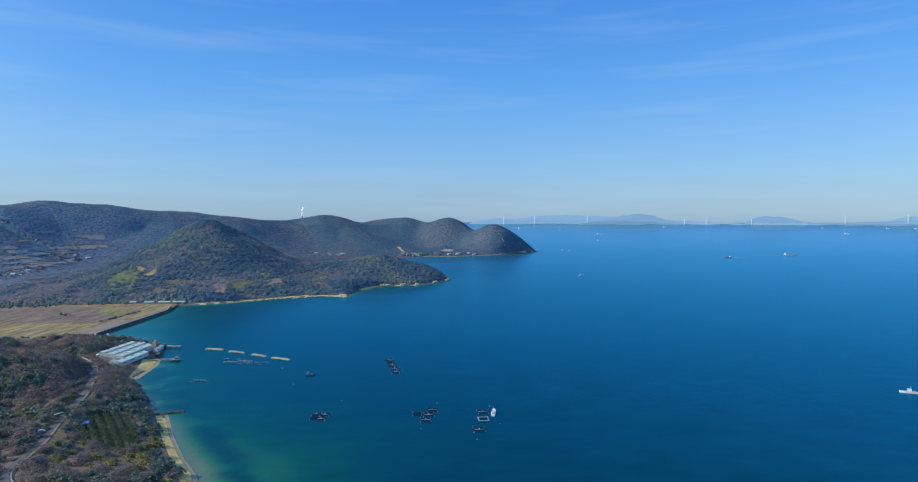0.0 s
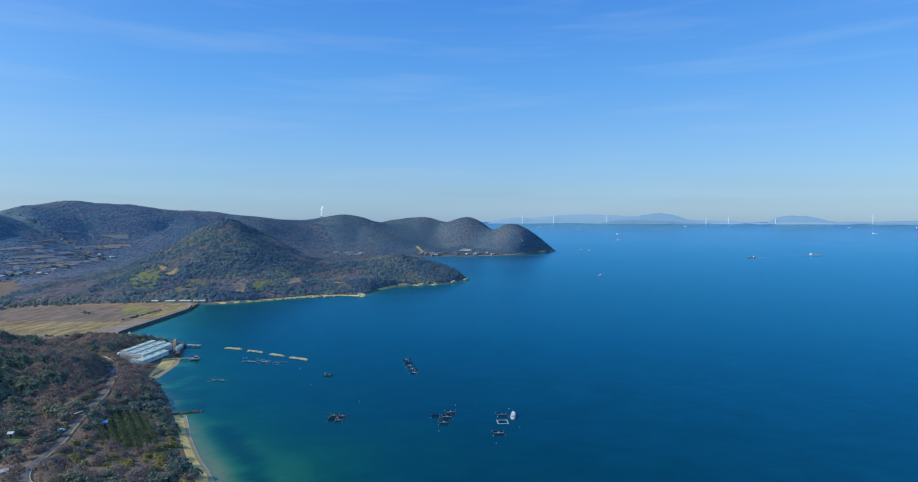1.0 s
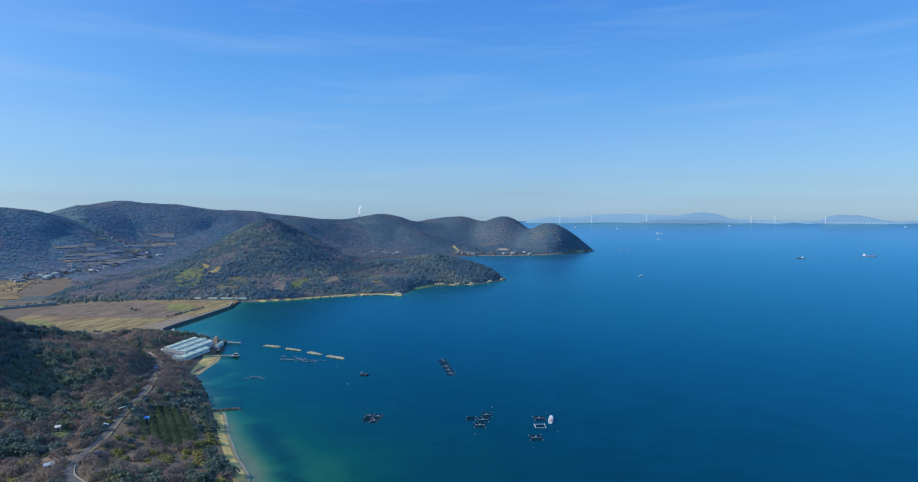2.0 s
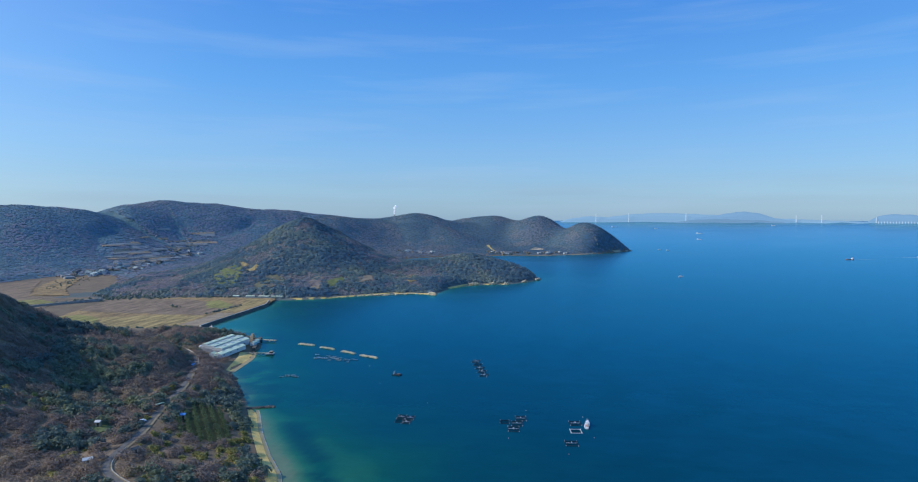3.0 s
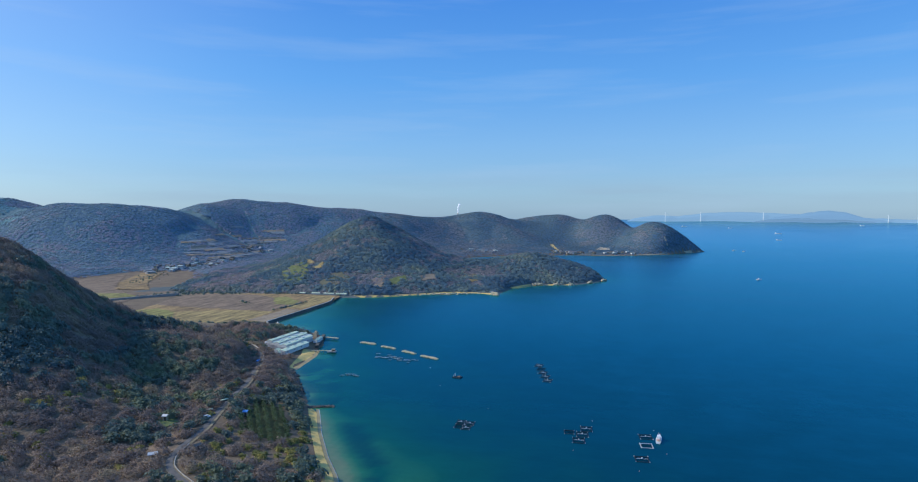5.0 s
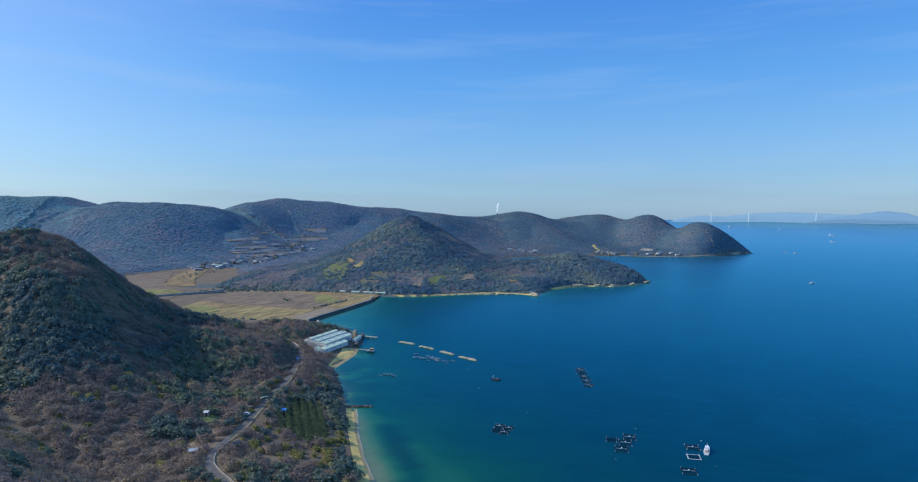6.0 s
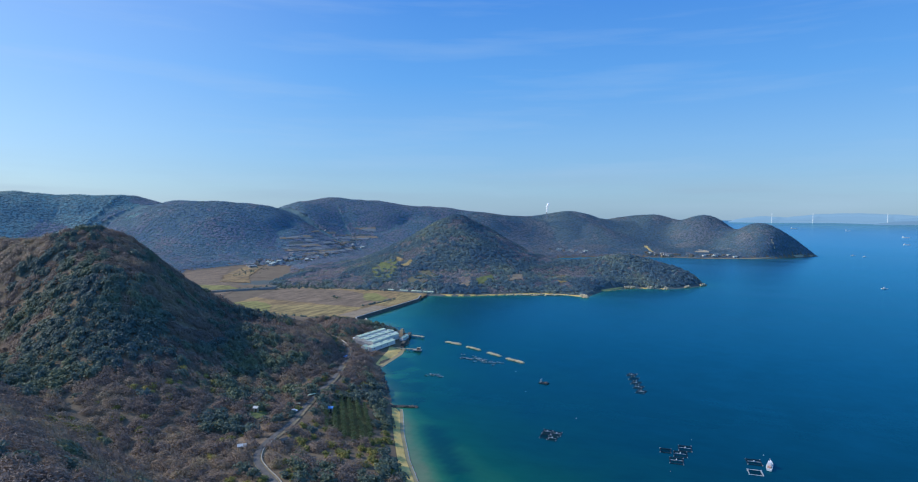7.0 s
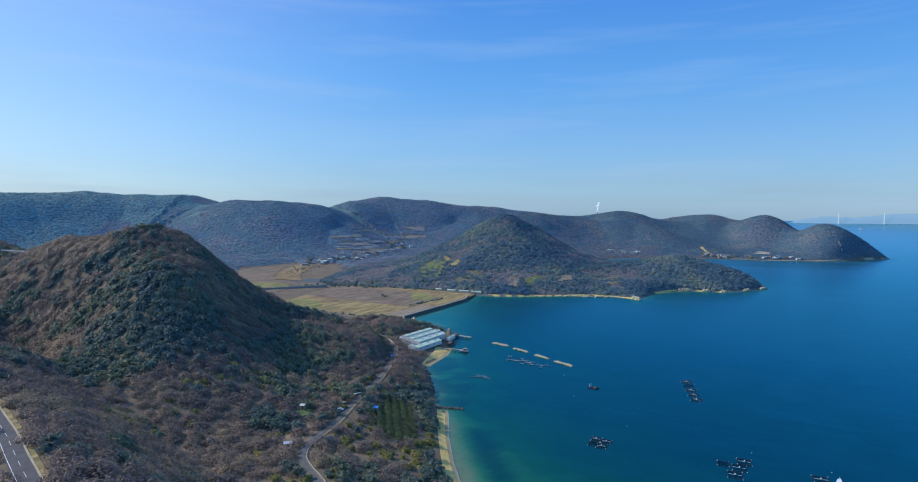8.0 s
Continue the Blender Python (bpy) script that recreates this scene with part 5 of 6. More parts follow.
# ---------------------------------------------------------------- fish farm
def fish_pen(m, w, d, label, bar=True, pale=False, group="fish pens"):
    root = empty("fish_pen", m, label, "fish pen", group)
    frame_mat = PEN_PIPE if pale else PEN_DARK
    for y in (-d / 2, d / 2):
        part("float_beam", rod(rod(bmesh.new(), (-w / 2, y, 0.12), (w / 2, y, 0.12), 0.09, sides=6), (-w / 2, y * 0.88, 0.1), (w / 2, y * 0.88, 0.1), 0.07, sides=6), frame_mat, root)
    for x in (-w / 2, w / 2):
        part("float_beam", rod(rod(bmesh.new(), (x, -d / 2, 0.13), (x, d / 2, 0.13), 0.10, sides=6), (x * 0.9, -d / 2, 0.1), (x * 0.9, d / 2, 0.1), 0.07, sides=6), frame_mat, root)
    bm = bmesh.new()
    for i in range(15):
        rod(bm, (-w / 2 + w * i / 14, -d / 2, 0.1), (-w / 2 + w * i / 14, d / 2, 0.1), 0.022, sides=3)
        rod(bm, (-w / 2, -d / 2 + d * i / 14, 0.1), (w / 2, -d / 2 + d * i / 14, 0.1), 0.022, sides=3)
    part("net", bm, PEN_NET, root, "dark cover net")
    if bar:
        part("walkway", box(bmesh.new(), -w / 2 + 0.4, -0.11, 0.3, w / 2 - 0.4, 0.11, 0.38), PEN_PIPE, root, "pale walkway plank")
        part("feeder", rod(box(bmesh.new(), -0.26, -0.24, 0.38, 0.26, 0.24, 0.8, 0.05), (0, 0, 0.8), (0, 0, 1.0), 0.14), BOAT_WHITE, root, "white feed hopper")
    for x in (-w / 2, w / 2):
        for y in (-d / 2, d / 2):
            part("corner_float", rod(bmesh.new(), (x, y, -0.2), (x, y, 0.4), 0.13, sides=8), PEN_PIPE, root)
    return root


PEN_LABEL = "dark netted square fish pen with a pale walkway"
for x, y, turn in ((13.5, 325.0, 8), (10.6, 297.0, 6)):
    fish_pen(pose(x, y, 0, 0, 0, turn), 6.0, 6.2, PEN_LABEL)
fish_pen(pose(13.4, 313.5, 0, 0, 0, 7), 5.6, 5.6, "open square fish pen of pale floating pipes", bar=False, pale=True)
for x, y in ((-15.4, 328.0), (-17.0, 320.0), (-18.2, 311.6)):
    fish_pen(pose(x, y, 0, 0, 0, 5), 5.8, 6.8, PEN_LABEL)
fish_pen(pose(-23.6, 321.5, 0, 0, 0, 5), 4.8, 5.0, "small dark open fish pen moored beside others", bar=False)
for x, y, bar_ in ((-80.0, 320.6, True), (-75.0, 319.8, True), (-79.6, 314.4, False), (-75.6, 313.2, True)):
    fish_pen(pose(x, y, 0, 0, 0, 4), 4.5, 5.2, "small dark fish pen in a moored block of four", bar=bar_)
for k in range(5):
    f_ = k / 4
    fish_pen(pose(-55.0 + 10.4 * f_, 447.5 - 37.0 * f_, 0, 0, 0, -8), 5.2, 7.2, "dark fish pen in a line of five", bar=k != 1)
raft = empty("work_raft", pose(-104.5, 402, 0, 0, 0, -10), "small rust-brown work raft anchored in a bay", "raft")
part("deck", box(bmesh.new(), -3, -1.8, 0.3, 3, 1.8, 0.5, 0.05), PEN_DARK, raft)
part("winch_frame", rod(rod(rod(bmesh.new(), (-2, -1, 0.5), (-2, -1, 2.4), 0.12), (-2, 1, 0.5), (-2, 1, 2.4), 0.12), (-2, -1, 2.4), (-2, 1, 2.4), 0.12), PEN_PIPE, raft)
part("cargo", box(bmesh.new(), 0.4, -0.9, 0.5, 2.0, 0.8, 1.0, 0.06), RUST, raft)
for y in (-1.5, 1.5):
    part("float_drum", rod(bmesh.new(), (-3, y, 0.05), (3, y, 0.05), 0.28, sides=8), PEN_DARK, raft)


def rack(m, w, d, bars, label, group):
    """Floating rack: two pontoons under a grid of pale poles."""
    root = empty("oyster_rack", m, label, "rack", group)
    for y in (-d / 2, d / 2):
        part("pontoon", rod(bmesh.new(), (-w / 2, y, 0.12), (w / 2, y, 0.12), 0.08, sides=6), PEN_PIPE if y > 0 else PEN_DARK, root)
    for i in range(bars):
        x = -w / 2 + w * (i + 0.5) / bars
        part("pole", rod(bmesh.new(), (x, -d / 2 - 0.4, 0.36), (x, d / 2 + 0.4, 0.36), 0.10, sides=5), PEN_DARK if i % 3 == 1 else PEN_PIPE, root)
    return root


rng_r = random.Random(5)
for i in range(28):
    f_ = i / 27
    x, y = -183 + 34 * f_ + rng_r.uniform(-3, 3), 446 - 14 * f_ + rng_r.uniform(-6, 6)
    rack(pose(x, y, 0, 0, 0, rng_r.uniform(-25, 40)), rng_r.uniform(1.8, 3.6), rng_r.uniform(1.2, 2.4), 3, "pale pole rack floating near breakwaters", "floating racks")
for i in range(7):
    rack(pose(-181.5 + 1.75 * i, 387.5 + rng_r.uniform(-3.2, 3.2), 0, 0, 0, rng_r.uniform(-30, 30)), 3.0, 1.8, 3, "small pale pole rack floating in shallow water", "small floating racks")


def buoy(x, y, r, mat, label):
    root = empty("buoy", pose(x, y, 0), label, "buoy", "mooring buoys")
    bm = bmesh.new()
    bmesh.ops.create_uvsphere(bm, u_segments=10, v_segments=7, radius=r, matrix=Matrix.Translation((0, 0, r * 0.35)))
    part("float", bm, mat, root)
    part("ring", rod(bmesh.new(), (0, 0, r), (0, 0, r * 1.8), r * 0.18), RUST, root)


for x, y in ((-13, 341), (18, 335.5), (-71, 346), (-110, 380), (-130, 421)):
    buoy(x, y, 0.2, BOAT_WHITE, "small white mooring buoy on the water")
for x, y in ((-20, 299), (9, 284), (22, 306)):
    buoy(x, y, 0.2, BUOY_RED, "small faded red mooring buoy on the water")


def hull(bm, length, beam, depth, sheer=0.0, draught=0.4):
    """A boat's hull along x, bow towards +x."""
    rings = []
    for k, w, lift in ((0, 0.82, 0.1), (0.12, 0.95, 0.02), (0.45, 1.0, 0), (0.72, 0.86, 0.1), (0.9, 0.45, 0.5), (1.0, 0.06, 1.0)):
        x, half, top = (k - 0.5) * length, beam / 2 * w, depth + sheer * lift
        rings.append([bm.verts.new(p) for p in ((x, -half, top), (x - (0.04 * length if k == 1 else 0), -half * 0.7, -draught), (x - (0.04 * length if k == 1 else 0), half * 0.7, -draught), (x, half, top))])
    for a, b in zip(rings, rings[1:]):
        for i in range(4):
            j = (i + 1) % 4
            bm.faces.new((a[i], a[j], b[j], b[i]))
    bm.faces.new(rings[0])
    bm.faces.new(rings[-1])
    bmesh.ops.recalc_face_normals(bm, faces=bm.faces)
    return bm


def work_boat(m, length, label, mat=BOAT_WHITE, deck=WALL_TAN):
    root = empty("fishing_boat", m, label, "boat")
    part("hull", hull(bmesh.new(), length, length * 0.27, length * 0.09, length * 0.06), mat, root)
    part("deck", box(bmesh.new(), -length * 0.44, -length * 0.105, length * 0.085, length * 0.25, length * 0.105, length * 0.095), deck, root)
    house = part("wheelhouse", box(bmesh.new(), -length * 0.16, -length * 0.075, length * 0.095, length * 0.06, length * 0.075, length * 0.27, 0.05), BOAT_WHITE, root)
    part("window", box(bmesh.new(), length * 0.056, -length * 0.06, length * 0.19, length * 0.066, length * 0.06, length * 0.24), GLASS_DARK, house)
    part("mast", rod(bmesh.new(), (-length * 0.1, 0, length * 0.27), (-length * 0.1, 0, length * 0.45), 0.06), PEN_PIPE, root)
    part("engine_box", box(bmesh.new(), -length * 0.36, -length * 0.05, length * 0.095, -length * 0.22, length * 0.05, length * 0.16, 0.04), BUOY_RED, root)
    return root


work_boat(pose(19.6, 322.5, 0, 0, 0, 82), 9.6, "white fishing boat moored at a fish pen")
work_boat(pose(284, 361, 0, 0, 0, 158), 10.0, "white motor boat under way on open water")
work_boat(pose(237, 1117, 0, 0, 0, 20), 10.0, "small white boat far out on the bay")
work_boat(pose(359, 2009, 0, 0, 0, 0), 11.0, "small white boat off the far headland")
work_boat(pose(380, 1973, 0, 0, 0, 30), 11.0, "small white boat off the far headland")
work_boat(pose(-330, 540, 0.0, 0, 0, -20), 7.0, "small pale boat tied up at a dike", WALL_TAN)


def ship(m, length, mat, label):
    root = empty("cargo_ship", m, label, "ship")
    part("hull", hull(bmesh.new(), length, length * 0.17, length * 0.055, length * 0.04, 1.5), mat, root)
    part("hatch", box(bmesh.new(), -length * 0.22, -length * 0.055, length * 0.05, length * 0.3, length * 0.055, length * 0.08, 0.1), HULL_GREY, root)
    house = part("deckhouse", box(box(bmesh.new(), -length * 0.46, -length * 0.07, length * 0.055, -length * 0.28, length * 0.07, length * 0.15, 0.1), -length * 0.43, -length * 0.06, length * 0.15, -length * 0.3, length * 0.06, length * 0.21, 0.1), BOAT_WHITE, root)
    part("window", box(bmesh.new(), -length * 0.298, -length * 0.055, length * 0.175, -length * 0.294, length * 0.055, length * 0.195), GLASS_DARK, house)
    part("funnel", rod(bmesh.new(), (-length * 0.42, 0, length * 0.2), (-length * 0.42, 0, length * 0.27), length * 0.02), mat, root)
    part("mast", rod(bmesh.new(), (length * 0.34, 0, length * 0.06), (length * 0.34, 0, length * 0.2), length * 0.006), PEN_PIPE, root)
    return root


ship(pose(756, 1622, 0, 0, 0, 200), 24, HULL_RED, "small red-hulled freighter under way")
ship(pose(990, 1726, 0, 0, 0, -20), 34, HULL_GREY, "grey coastal freighter with a white deckhouse")


def wake(x, y, turn, length, spread, label):
    """Two thin foam lines that trail from a ship's stern."""
    root = empty("wake", pose(x, y, 0.12, 0, 0, turn), label, "wake")
    for s in (-1, 1):
        verts, faces = [], []
        for i in range(25):
            k = i / 24
            c, w = s * spread * k, 0.9 * (1 - k) + 0.15
            verts += [(-k * length, c - w + 0.5 * math.sin(i * 2.3), 0), (-k * length, c + w + 0.4 * math.sin(i * 1.7), 0)]
        faces = [(2 * i, 2 * i + 1, 2 * i + 3, 2 * i + 2) for i in range(24)]
        mesh_object("foam_line", verts, faces, FOAM, root)


wake(767, 1626, 200, 70, 7, "pale foam wake behind a red freighter")
wake(975, 1731, -20, 90, 8, "pale foam wake behind a grey freighter")
wake(288.5, 359, 158, 14, 2.2, "short foam wake behind a motor boat")


# ---------------------------------------------------------------- houses, huts and walls
def house_kind(length, width, eave, ridge, roof, wall):
    root = empty("house", Matrix.Translation((0, 0, -500)), "small village house with a dark tiled roof", "house", "village houses")
    part("wall", gable_walls(bmesh.new(), length, width, eave, ridge), wall, root)
    part("roof", gable(bmesh.new(), length, width, eave, ridge, 0.7), roof, root)
    for i in range(2):
        part("window", box(bmesh.new(), 1.3 + i * length * 0.45, -width / 2 - 0.06, 1.0, 2.9 + i * length * 0.45, -width / 2 + 0.02, 2.2), GLASS_DARK, root)
    part("door", box(bmesh.new(), length * 0.42, -width / 2 - 0.06, 0, length * 0.42 + 1.1, -width / 2 + 0.02, 2.05), BARK, root)
    return root


rng_h = random.Random(17)
KINDS = [(house_kind(10, 7, 4.6, 6.6, ROOF_TILE, WALL_WHITE), "two-storey village house with a dark tiled roof"),
         (house_kind(8, 6, 3.0, 4.6, ROOF_TILE, WALL_TAN), "low tan village house with a dark tiled roof"),
         (house_kind(9, 6, 3.4, 4.4, ROOF_TEAL, WALL_WHITE), "low white village building with a pale sheet roof"),
         (house_kind(8, 6.5, 3.2, 4.7, PALE_ROAD, WALL_TAN), "small village house with a brown roof")]


def village(x0, y0, x1, y1, spread, count, group):
    for i in range(count):
        k = rng_h.random()
        x, y = x0 + (x1 - x0) * k + rng_h.gauss(0, spread), y0 + (y1 - y0) * k + rng_h.gauss(0, spread)
        if shore_distance(np.array([x]), np.array([y]))[0] < 6:
            continue
        kind, label = rng_h.choice(KINDS)
        z = float(height(np.array([x]), np.array([y]))[0])
        tagged(copy_thing(kind, pose(x, y, z + 0.1, 0, 0, rng_h.choice((0, 90, 20, 110, 45)) + rng_h.uniform(-12, 12))), label, group=group)


village(-840, 930, -800, 985, 14, 24, "valley village houses")
village(-805, 975, -835, 1120, 18, 24, "valley village houses")
village(-866, 1206, -850, 1300, 12, 10, "upper village houses")
village(-425, 1612, -325, 1606, 12, 18, "bay village houses")
village(-170, 1668, -60, 1684, 8, 24, "harbour village houses")
village(-50, 1690, 60, 1716, 7, 10, "harbour village houses")
for kind, _ in KINDS:
    for child in list(kind.children_recursive) + [kind]:
        bpy.data.objects.remove(child)
shed(pose(-845, 905, 3.6, 0, 0, 62), 22, 7, 3.4, 4.6, "long pale hall at the valley's edge", CONCRETE, CONCRETE, group="valley halls")
shed(pose(-815, 880, 3.6, 0, 0, 70), 15, 7, 3.6, 4.8, "pale sheet-roofed hall at the valley's edge", CONCRETE, CONCRETE, group="valley halls")
for k in range(4):
    shed(pose(-418 + k * 17.5, 730.5 + k * 1.4, 2.9, 0, 0, 5), (8.0, 12.0, 14.5, 15.0)[k], 2.6, 1.2, 1.7, "long low white sheet-roofed net shed by the shore", doors=False, group="net sheds by the shore")


def ground_at(x, y):
    return float(height(np.array([float(x)]), np.array([float(y)]))[0])


def field_hut(x, y, turn, length, width, roof, label, lift=0.0):
    root = empty("hut", pose(x, y, ground_at(x, y) + lift, 0, 0, turn), label, "hut")
    part("wall", gable_walls(bmesh.new(), length, width, 2.3, 2.9), WALL_TAN, root)
    part("roof", gable(bmesh.new(), length, width, 2.3, 2.9, 0.35), roof, root)
    part("door", box(bmesh.new(), length * 0.4, -width / 2 - 0.05, 0, length * 0.4 + 0.9, -width / 2 + 0.02, 1.9), BARK, root)
    return root


field_hut(-187, 221, 40, 3.2, 1.9, WALL_WHITE, "small roadside hut with a white sheet roof")
field_hut(-175, 233, 70, 3.0, 1.8, PALE_ROAD, "small roadside hut with a worn pale roof")
field_hut(-215, 260, 10, 2.0, 1.7, WALL_WHITE, "white-roofed shack in a hillside clearing")
field_hut(-185, 281, 20, 2.0, 1.6, BLUE_TARP, "garden shack under a bright blue sheet")
for x, y, turn, l in ((-206.5, 291, 68, 4.5), (-202.5, 277, 68, 2)):
    tarp = empty("covered_stack", pose(x, y, ground_at(x, y) + 0.3, 0, 0, turn), "timber stack under a pale blue sheet beside a road", "stack", "sheeted stacks")
    part("stack", box(bmesh.new(), 0, -0.6, 0, l, 0.6, 0.8, 0.05), BARK, tarp)
    part("sheet", box(bmesh.new(), -0.2, -0.8, 0.6, l + 0.2, 0.8, 0.95, 0.2), ROOF_WHITE, tarp)
tarp = empty("covered_stack", pose(-245, 381, ground_at(-245, 381) + 0.4, 0, 0, 115), "blue sheet spread over a stack on a road's edge", "stack", "sheeted stacks")
part("stack", box(bmesh.new(), -2.6, -0.9, 0, 2.6, 0.9, 0.5, 0.05), BARK, tarp)
part("sheet", box(bmesh.new(), -2.8, -1.1, 0.35, 2.8, 1.1, 0.65, 0.2), BLUE_TARP, tarp)


def parked_car(x, y, turn, mat, label):
    root = empty("car", pose(x, y, ground_at(x, y) + 0.35, 0, 0, turn), label, "car")
    part("body", box(bmesh.new(), -1.7, -0.74, 0.28, 1.7, 0.74, 0.85, 0.12), mat, root)
    part("cabin", box(bmesh.new(), -1.5, -0.68, 0.85, 0.7, 0.68, 1.5, 0.16), mat, root)
    part("window", box(bmesh.new(), -1.1, -0.70, 0.98, 0.5, 0.70, 1.35), GLASS_DARK, root)
    for wx in (-1.05, 1.05):
        for wy in (-0.66, 0.66):
            part("wheel", rod(bmesh.new(), (wx, wy - 0.09, 0.28), (wx, wy + 0.09, 0.28), 0.28, sides=10), PEN_DARK, root)
    return root


parked_car(-196.5, 268, 70, BOAT_WHITE, "small white car on a coast road")
lookout = empty("lookout_fence", pose(-539, 269, ground_at(-539, 269), 0, 0, 6), "pale guard fence on a hilltop lookout", "fence")
for k in range(9):
    part("post", rod(bmesh.new(), (k * 5, 0, -0.5), (k * 5, 0, 3.5), 0.3), CONCRETE, lookout)
part("rail", box(bmesh.new(), -1, -0.2, 3.0, 41, 0.2, 4.0), WALL_WHITE, lookout)


# ---------------------------------------------------------------- single trees and orchard
def lone_tree(size, kind, mat, seed, name, label, category, group, count=150):
    rng = np.random.default_rng(seed)
    root = empty(name, Matrix.Translation((0, 0, -500)), label, category, group)
    bm = bmesh.new()
    rod(bm, (0, 0, -0.5), (0, 0, size * 0.35), size * 0.035, size * 0.022, 7)
    part("trunk", bm, BARK, root)
    bm = bmesh.new()
    for i in range(6):
        a = i * 1.05 + rng.uniform(-0.3, 0.3)
        rod(bm, (0, 0, size * rng.uniform(0.22, 0.34)), (math.cos(a) * size * 0.3, math.sin(a) * size * 0.3, size * rng.uniform(0.5, 0.66)), size * 0.016, size * 0.005, 5)
    part("limbs", bm, BARK, root)
    v = crown_shape(rng, kind, count) * size
    tri_object("crown", v, np.arange(len(v)).reshape(-1, 3), mat, np.clip(np.repeat(rng.normal(0.5, 0.14, count), 3), 0, 1), root)
    return root


models = [lone_tree(2.9, "leaf", ORCHARD, 300 + i, "orchard_tree", "low green orchard tree in a planted row", "fruit tree", "orchard rows", 90) for i in range(3)]
corner, along, across_ = np.array([-172.0, 282.0]), np.array([-0.60, 0.80]), np.array([0.80, 0.60])
rng_o = random.Random(8)
ORCHARD_PLOT = [(-187, 280), (-194, 306), (-176, 306), (-150, 272), (-153, 256), (-174, 264)]
for r in range(-9, 10):
    for c in range(-20, 21):
        p = corner + across_ * (r * 4.1) + along * (c * 2.0) + np.array([rng_o.uniform(-0.35, 0.35), rng_o.uniform(-0.35, 0.35)])
        if inside(np.array([p[0]]), np.array([p[1]]), ORCHARD_PLOT)[0] and rng_o.random() < 0.94:
            copy_thing(rng_o.choice(models), pose(p[0], p[1], ground_at(*p), 0, 0, rng_o.uniform(0, 360)))
trees = [lone_tree(5.6, "leaf", EVERGREEN, 310 + i, "tree", "dark green evergreen tree beside a coast road", "tree", "roadside trees", 220) for i in range(2)]
trees += [lone_tree(5.4, "twig", BARE, 320 + i, "tree", "leafless grey-brown tree beside a coast road", "tree", "roadside trees") for i in range(2)]
line_ = resample(ROAD, 90)
for i in range(6, 84):
    t = line_[i + 1] - line_[i - 1]
    n_ = np.array([-t[1], t[0]]) / np.hypot(t[0], t[1])
    p = line_[i][:2] + n_ * rng_o.uniform(4.6, 6.5)
    if rng_o.random() < 0.45:
        copy_thing(rng_o.choice(trees), pose(p[0], p[1], ground_at(*p) - 0.2, 0, 0, rng_o.uniform(0, 360)))
for kind in models + trees:
    for child in list(kind.children_recursive) + [kind]:
        bpy.data.objects.remove(child)

# hedges and shrubs on the plain
hedge = []
rng_s = np.random.default_rng(9)
for a, b, n, w in (((-410, 732), (-600, 704), 150, 3), ((-500, 708), (-590, 690), 90, 6), ((-370, 668), (-374, 600), 30, 1.5), ((-600, 640), (-560, 690), 60, 8),
                   ((-470, 503), (-350, 512), 120, 5), ((-640, 560), (-560, 520), 80, 6), ((-800, 890), (-720, 760), 60, 10), ((-440, 640), (-450, 650), 8, 3)):
    k = rng_s.uniform(0, 1, n)
    xy = np.array(a) * (1 - k)[:, None] + np.array(b) * k[:, None] + rng_s.normal(0, w, (n, 2))
    hedge.append(np.column_stack([xy, height(xy[:, 0], xy[:, 1])]))
plant("hedgerow", np.concatenate(hedge), (2.2, 4.2), "leaf", 36, EVERGREEN, "dark hedges and shrubs along field edges", 400)


# ---------------------------------------------------------------- across the strait
def far_island(line, thick, mat, label, name="far_island"):
    """A far island: crest points x, y, height over the sea's edge; a lumpy ridge with two slopes."""
    n = len(line) * 8
    p = resample(line, n)
    verts, faces = [], []
    for i in range(n):
        x, y, top = p[i]
        top = max(top, 0) + 6 * abs(float(rough(np.array([x * 1.0]), np.array([y * 1.0]), 70, 31)[0])) * min(1, max(top, 0) / 12)
        low = float(sea_level(np.array([x]), np.array([y]))[0]) - 3
        k = math.hypot(x, y)
        dx, dy = x / k * thick, y / k * thick
        verts += [(x - dx, y - dy, low - 4), (x - dx * 0.5, y - dy * 0.5, low + top * 0.62), (x, y, low + 3 + top), (x + dx, y + dy, low - 4)]
    for i in range(n - 1):
        for j in range(3):
            a = i * 4 + j
            faces.append((a, a + 1, a + 5, a + 4))
    return tagged(mesh_object(name, verts, faces, mat, None, True), label, "island", kind="structure")


def bearing(angle, distance):
    """Place at an angle to the right of +y."""
    return distance * math.sin(radians(angle)), distance * math.cos(radians(angle))


def islands(spec, distance, thick, mat, label):
    far_island([(*bearing(a, distance), h) for a, h in spec], thick, mat, label)


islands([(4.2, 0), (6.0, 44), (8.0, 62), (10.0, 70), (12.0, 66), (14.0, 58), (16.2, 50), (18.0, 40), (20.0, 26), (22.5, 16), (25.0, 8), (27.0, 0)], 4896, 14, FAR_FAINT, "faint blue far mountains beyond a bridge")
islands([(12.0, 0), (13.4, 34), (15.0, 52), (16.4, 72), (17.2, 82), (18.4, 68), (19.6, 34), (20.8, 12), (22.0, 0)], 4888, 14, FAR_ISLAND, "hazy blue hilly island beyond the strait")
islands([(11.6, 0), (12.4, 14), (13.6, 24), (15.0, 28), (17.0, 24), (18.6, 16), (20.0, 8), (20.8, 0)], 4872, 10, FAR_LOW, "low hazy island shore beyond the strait")
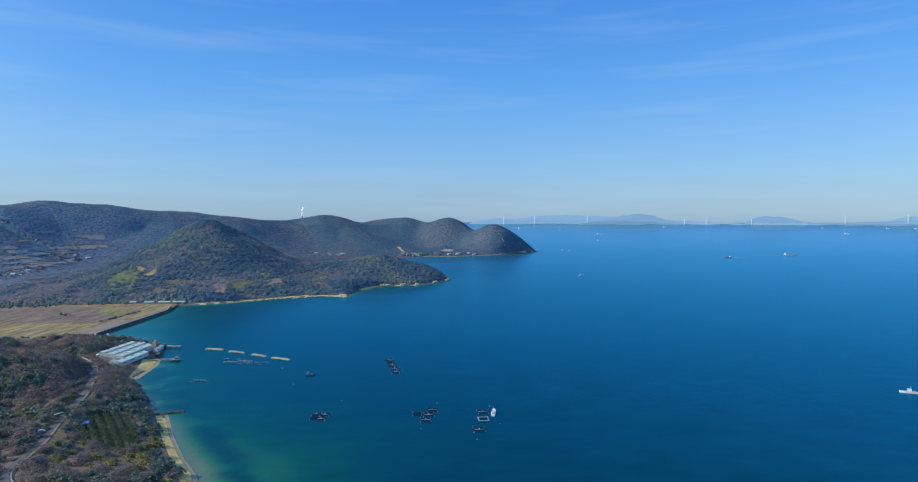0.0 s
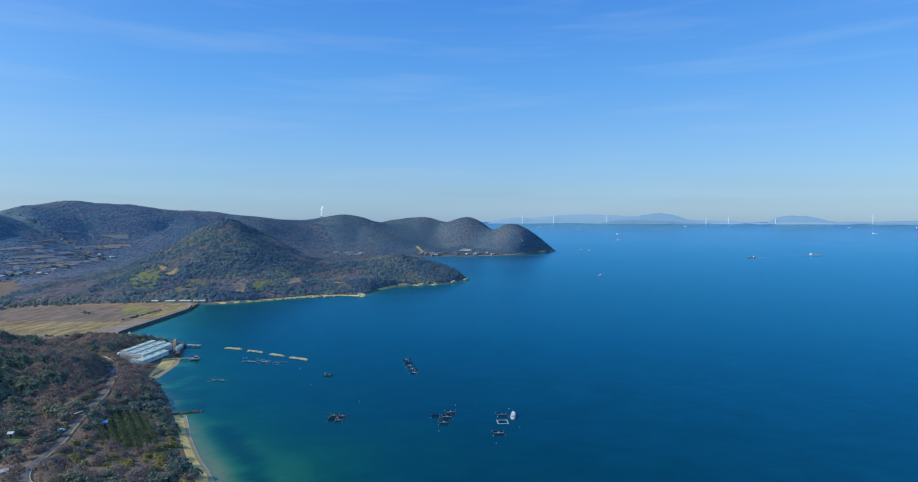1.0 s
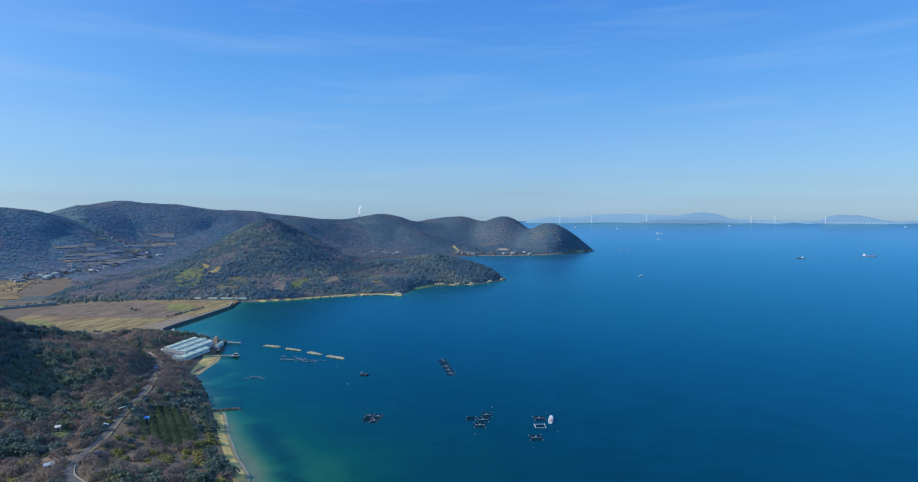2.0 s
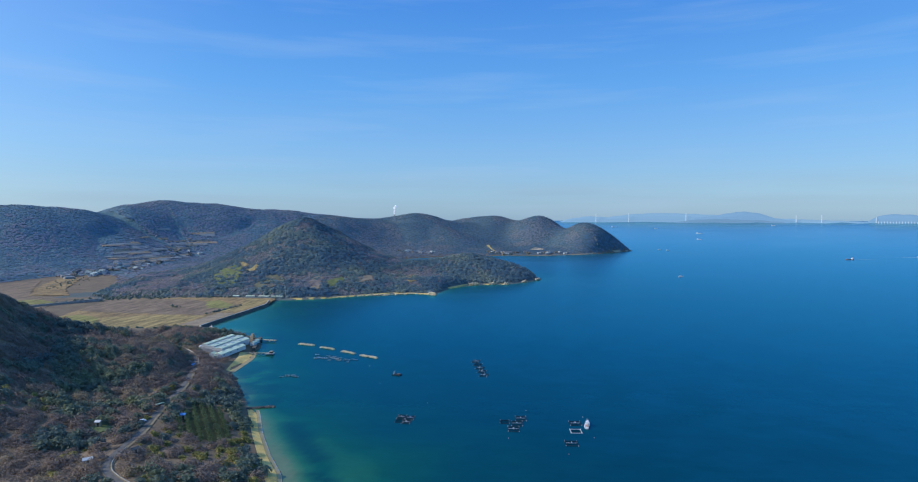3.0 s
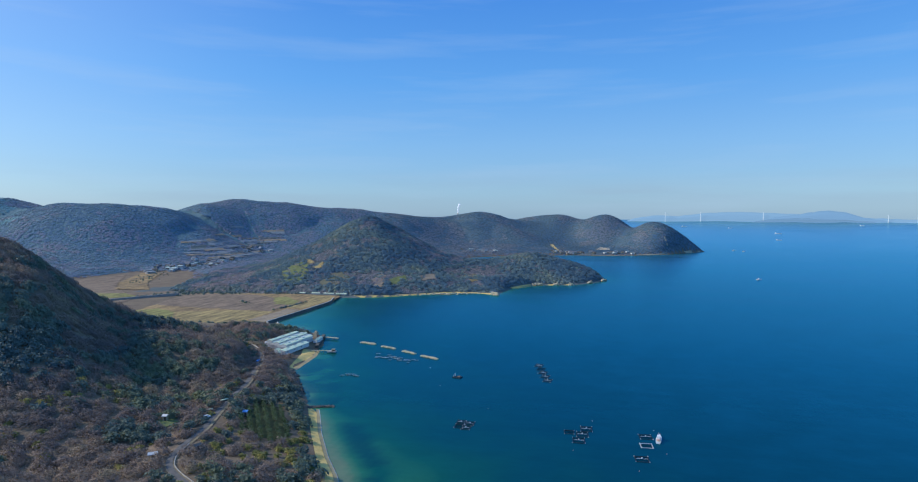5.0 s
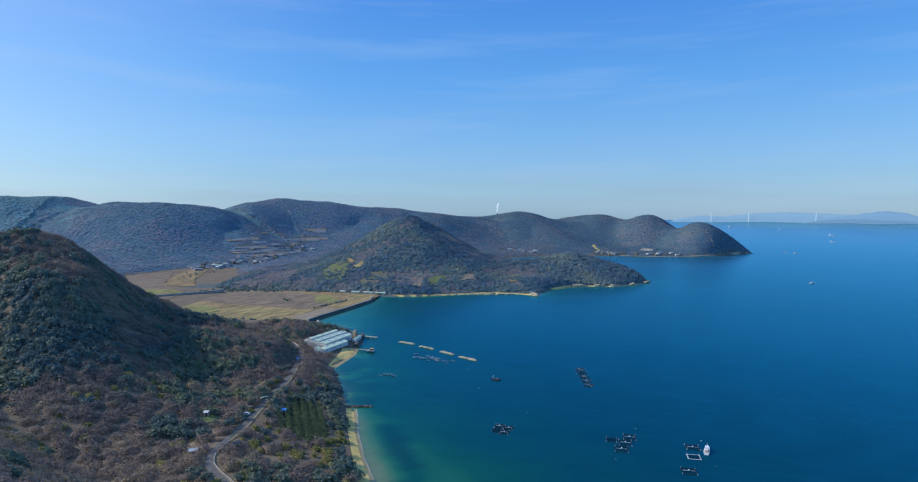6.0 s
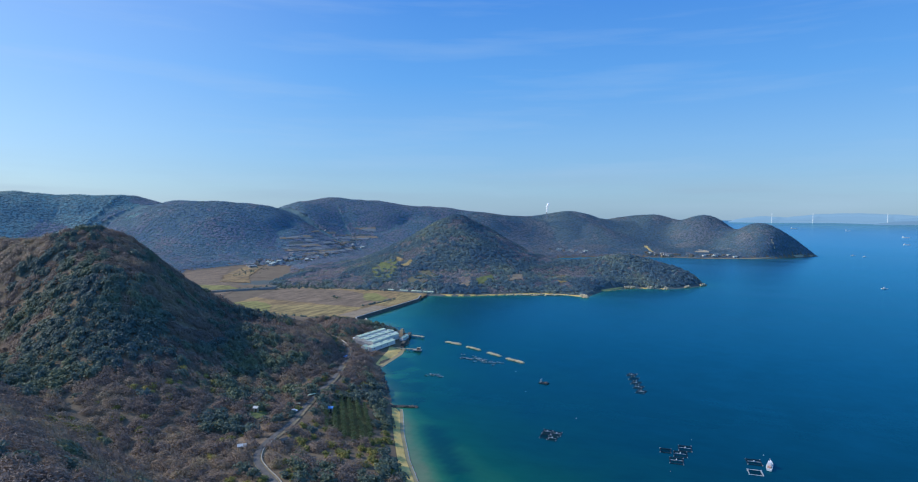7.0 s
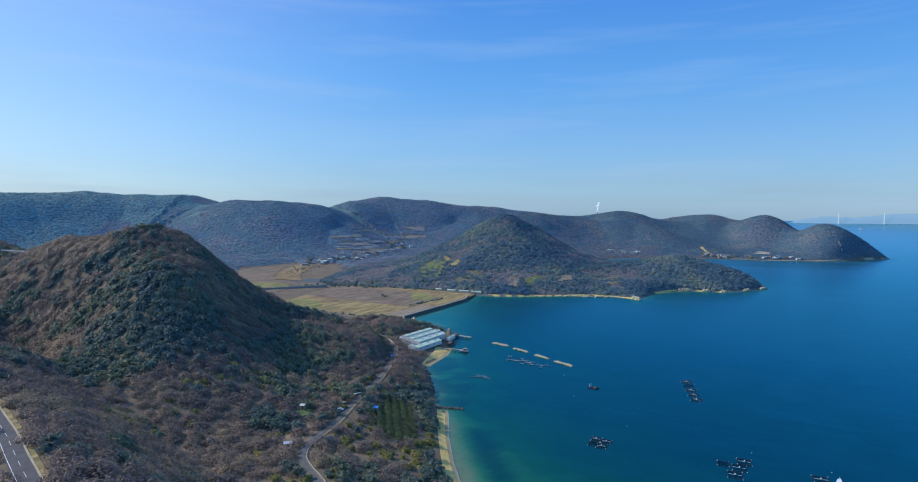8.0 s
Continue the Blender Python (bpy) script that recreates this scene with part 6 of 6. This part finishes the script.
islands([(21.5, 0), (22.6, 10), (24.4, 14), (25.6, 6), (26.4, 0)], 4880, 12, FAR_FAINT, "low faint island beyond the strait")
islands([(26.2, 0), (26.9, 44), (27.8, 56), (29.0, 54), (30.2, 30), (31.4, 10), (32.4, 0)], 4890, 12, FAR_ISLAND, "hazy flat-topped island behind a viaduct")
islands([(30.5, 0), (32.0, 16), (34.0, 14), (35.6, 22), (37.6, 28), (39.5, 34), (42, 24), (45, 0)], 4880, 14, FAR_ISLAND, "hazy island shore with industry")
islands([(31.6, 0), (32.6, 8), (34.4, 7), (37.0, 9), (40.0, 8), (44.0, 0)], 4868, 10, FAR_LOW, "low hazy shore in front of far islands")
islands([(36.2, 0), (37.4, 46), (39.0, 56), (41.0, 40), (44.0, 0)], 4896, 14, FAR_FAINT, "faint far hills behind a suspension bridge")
islands([(1.0, 0), (2.4, 30), (4.0, 44), (5.6, 34), (7.4, 10), (8.6, 0)], 4896, 14, FAR_FAINT, "faint far mountains behind a wooded headland")

# suspension bridges: towers, deck and cables, in the same glowing haze colours
bridge = empty("suspension_bridge", Matrix.Identity(4), "long white suspension bridge chain across a hazy strait", "bridge")
DECK = 22.0
towers = []
for a, h in ((4.42, 74), (7.45, 76), (12.5, 74), (21.3, 54), (23.15, 56), (26.85, 44), (33.75, 70), (37.85, 74)):
    x, y = bearing(a, 4876)
    z = float(sea_level(np.array([x]), np.array([y]))[0])
    side = Vector((math.cos(radians(a)), -math.sin(radians(a)), 0))
    back_ = Vector((math.sin(radians(a)), math.cos(radians(a)), 0))
    bm = bmesh.new()
    for s in (-3, 3):
        q = Vector((x, y, 0)) + back_ * s
        rod(bm, (q.x, q.y, z - 2), (q.x, q.y, z + h), 2.0, 1.6, 6)
    rod(bm, Vector((x, y, z + h * 0.95)) - back_ * 3, Vector((x, y, z + h * 0.95)) + back_ * 3, 1.4)
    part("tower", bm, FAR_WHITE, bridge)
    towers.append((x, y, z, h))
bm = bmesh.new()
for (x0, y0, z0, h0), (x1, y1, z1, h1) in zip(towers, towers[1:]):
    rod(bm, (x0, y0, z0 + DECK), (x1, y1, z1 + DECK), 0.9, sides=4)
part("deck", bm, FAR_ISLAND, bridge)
for (x0, y0, z0, h0), (x1, y1, z1, h1) in ((towers[0], towers[1]), (towers[1], towers[2]), (towers[3], towers[4]), (towers[4], towers[5]), (towers[6], towers[7])):
    bm = bmesh.new()
    last = None
    for k in np.linspace(0, 1, 13):
        sag = 1 - 4 * k * (1 - k)
        p = (x0 + (x1 - x0) * k, y0 + (y1 - y0) * k, z0 + (z1 - z0) * k + DECK + 3 + (h0 - DECK - 4) * sag)
        if last:
            rod(bm, last, p, 0.5, sides=3)
        last = p
    part("cable", bm, FAR_FAINT, bridge)
for i in range(22):
    a = 27.0 + i * 0.19
    x, y = bearing(a, 4850)
    z = float(sea_level(np.array([x]), np.array([y]))[0])
    part("pier", rod(bmesh.new(), (x, y, z - 2), (x, y, z + DECK * 0.8), 1.2, sides=5), FAR_WHITE, bridge)

# far ships near the horizon
def far_ship(angle, distance, length, label):
    x, y = bearing(angle, distance)
    z = float(sea_level(np.array([x]), np.array([y]))[0])
    ob = ship(pose(x, y, z + 0.5, 0, 0, -angle + 8), length, BOAT_WHITE, label)
    return ob


far_ship(13.65, 3700, 34, "white ship near the horizon")
far_ship(13.68, 2980, 24, "small white vessel on the strait")
far_ship(9.9, 4300, 26, "tiny white vessel near the bridge")
far_ship(33.9, 4100, 26, "tiny white vessel off the far shore")
far_ship(6.1, 4450, 40, "pale ferry under a far bridge")
for a, l in ((19.6, 26), (32.2, 20), (38.4, 22), (36.6, 20)):
    far_ship(a, 4700, l, "tiny white vessel along the far shore")

# chimney with steam, behind the ridge
stack = empty("chimney", pose(-792, 2920, 60), "tall chimney with white steam behind a ridge", "chimney")
part("shaft", rod(bmesh.new(), (0, 0, 0), (0, 0, 62), 4.0, 2.6, 10), CONCRETE, stack)
rng_p = np.random.default_rng(12)
bm = bmesh.new()
for i in range(26):
    k = i / 25
    c = (9 * k ** 3 + rng_p.normal(0, 1.4), rng_p.normal(0, 1.5), 62 + 44 * k + rng_p.normal(0, 1))
    bmesh.ops.create_icosphere(bm, subdivisions=2, radius=(2.0 + 2.8 * k) * rng_p.uniform(0.7, 1.2), matrix=Matrix.Translation(c))
for v in bm.verts:
    v.co += Vector(noise.noise_vector(v.co * 0.35)) * 1.1
part("steam", bm, STEAM, stack, "white steam plume")
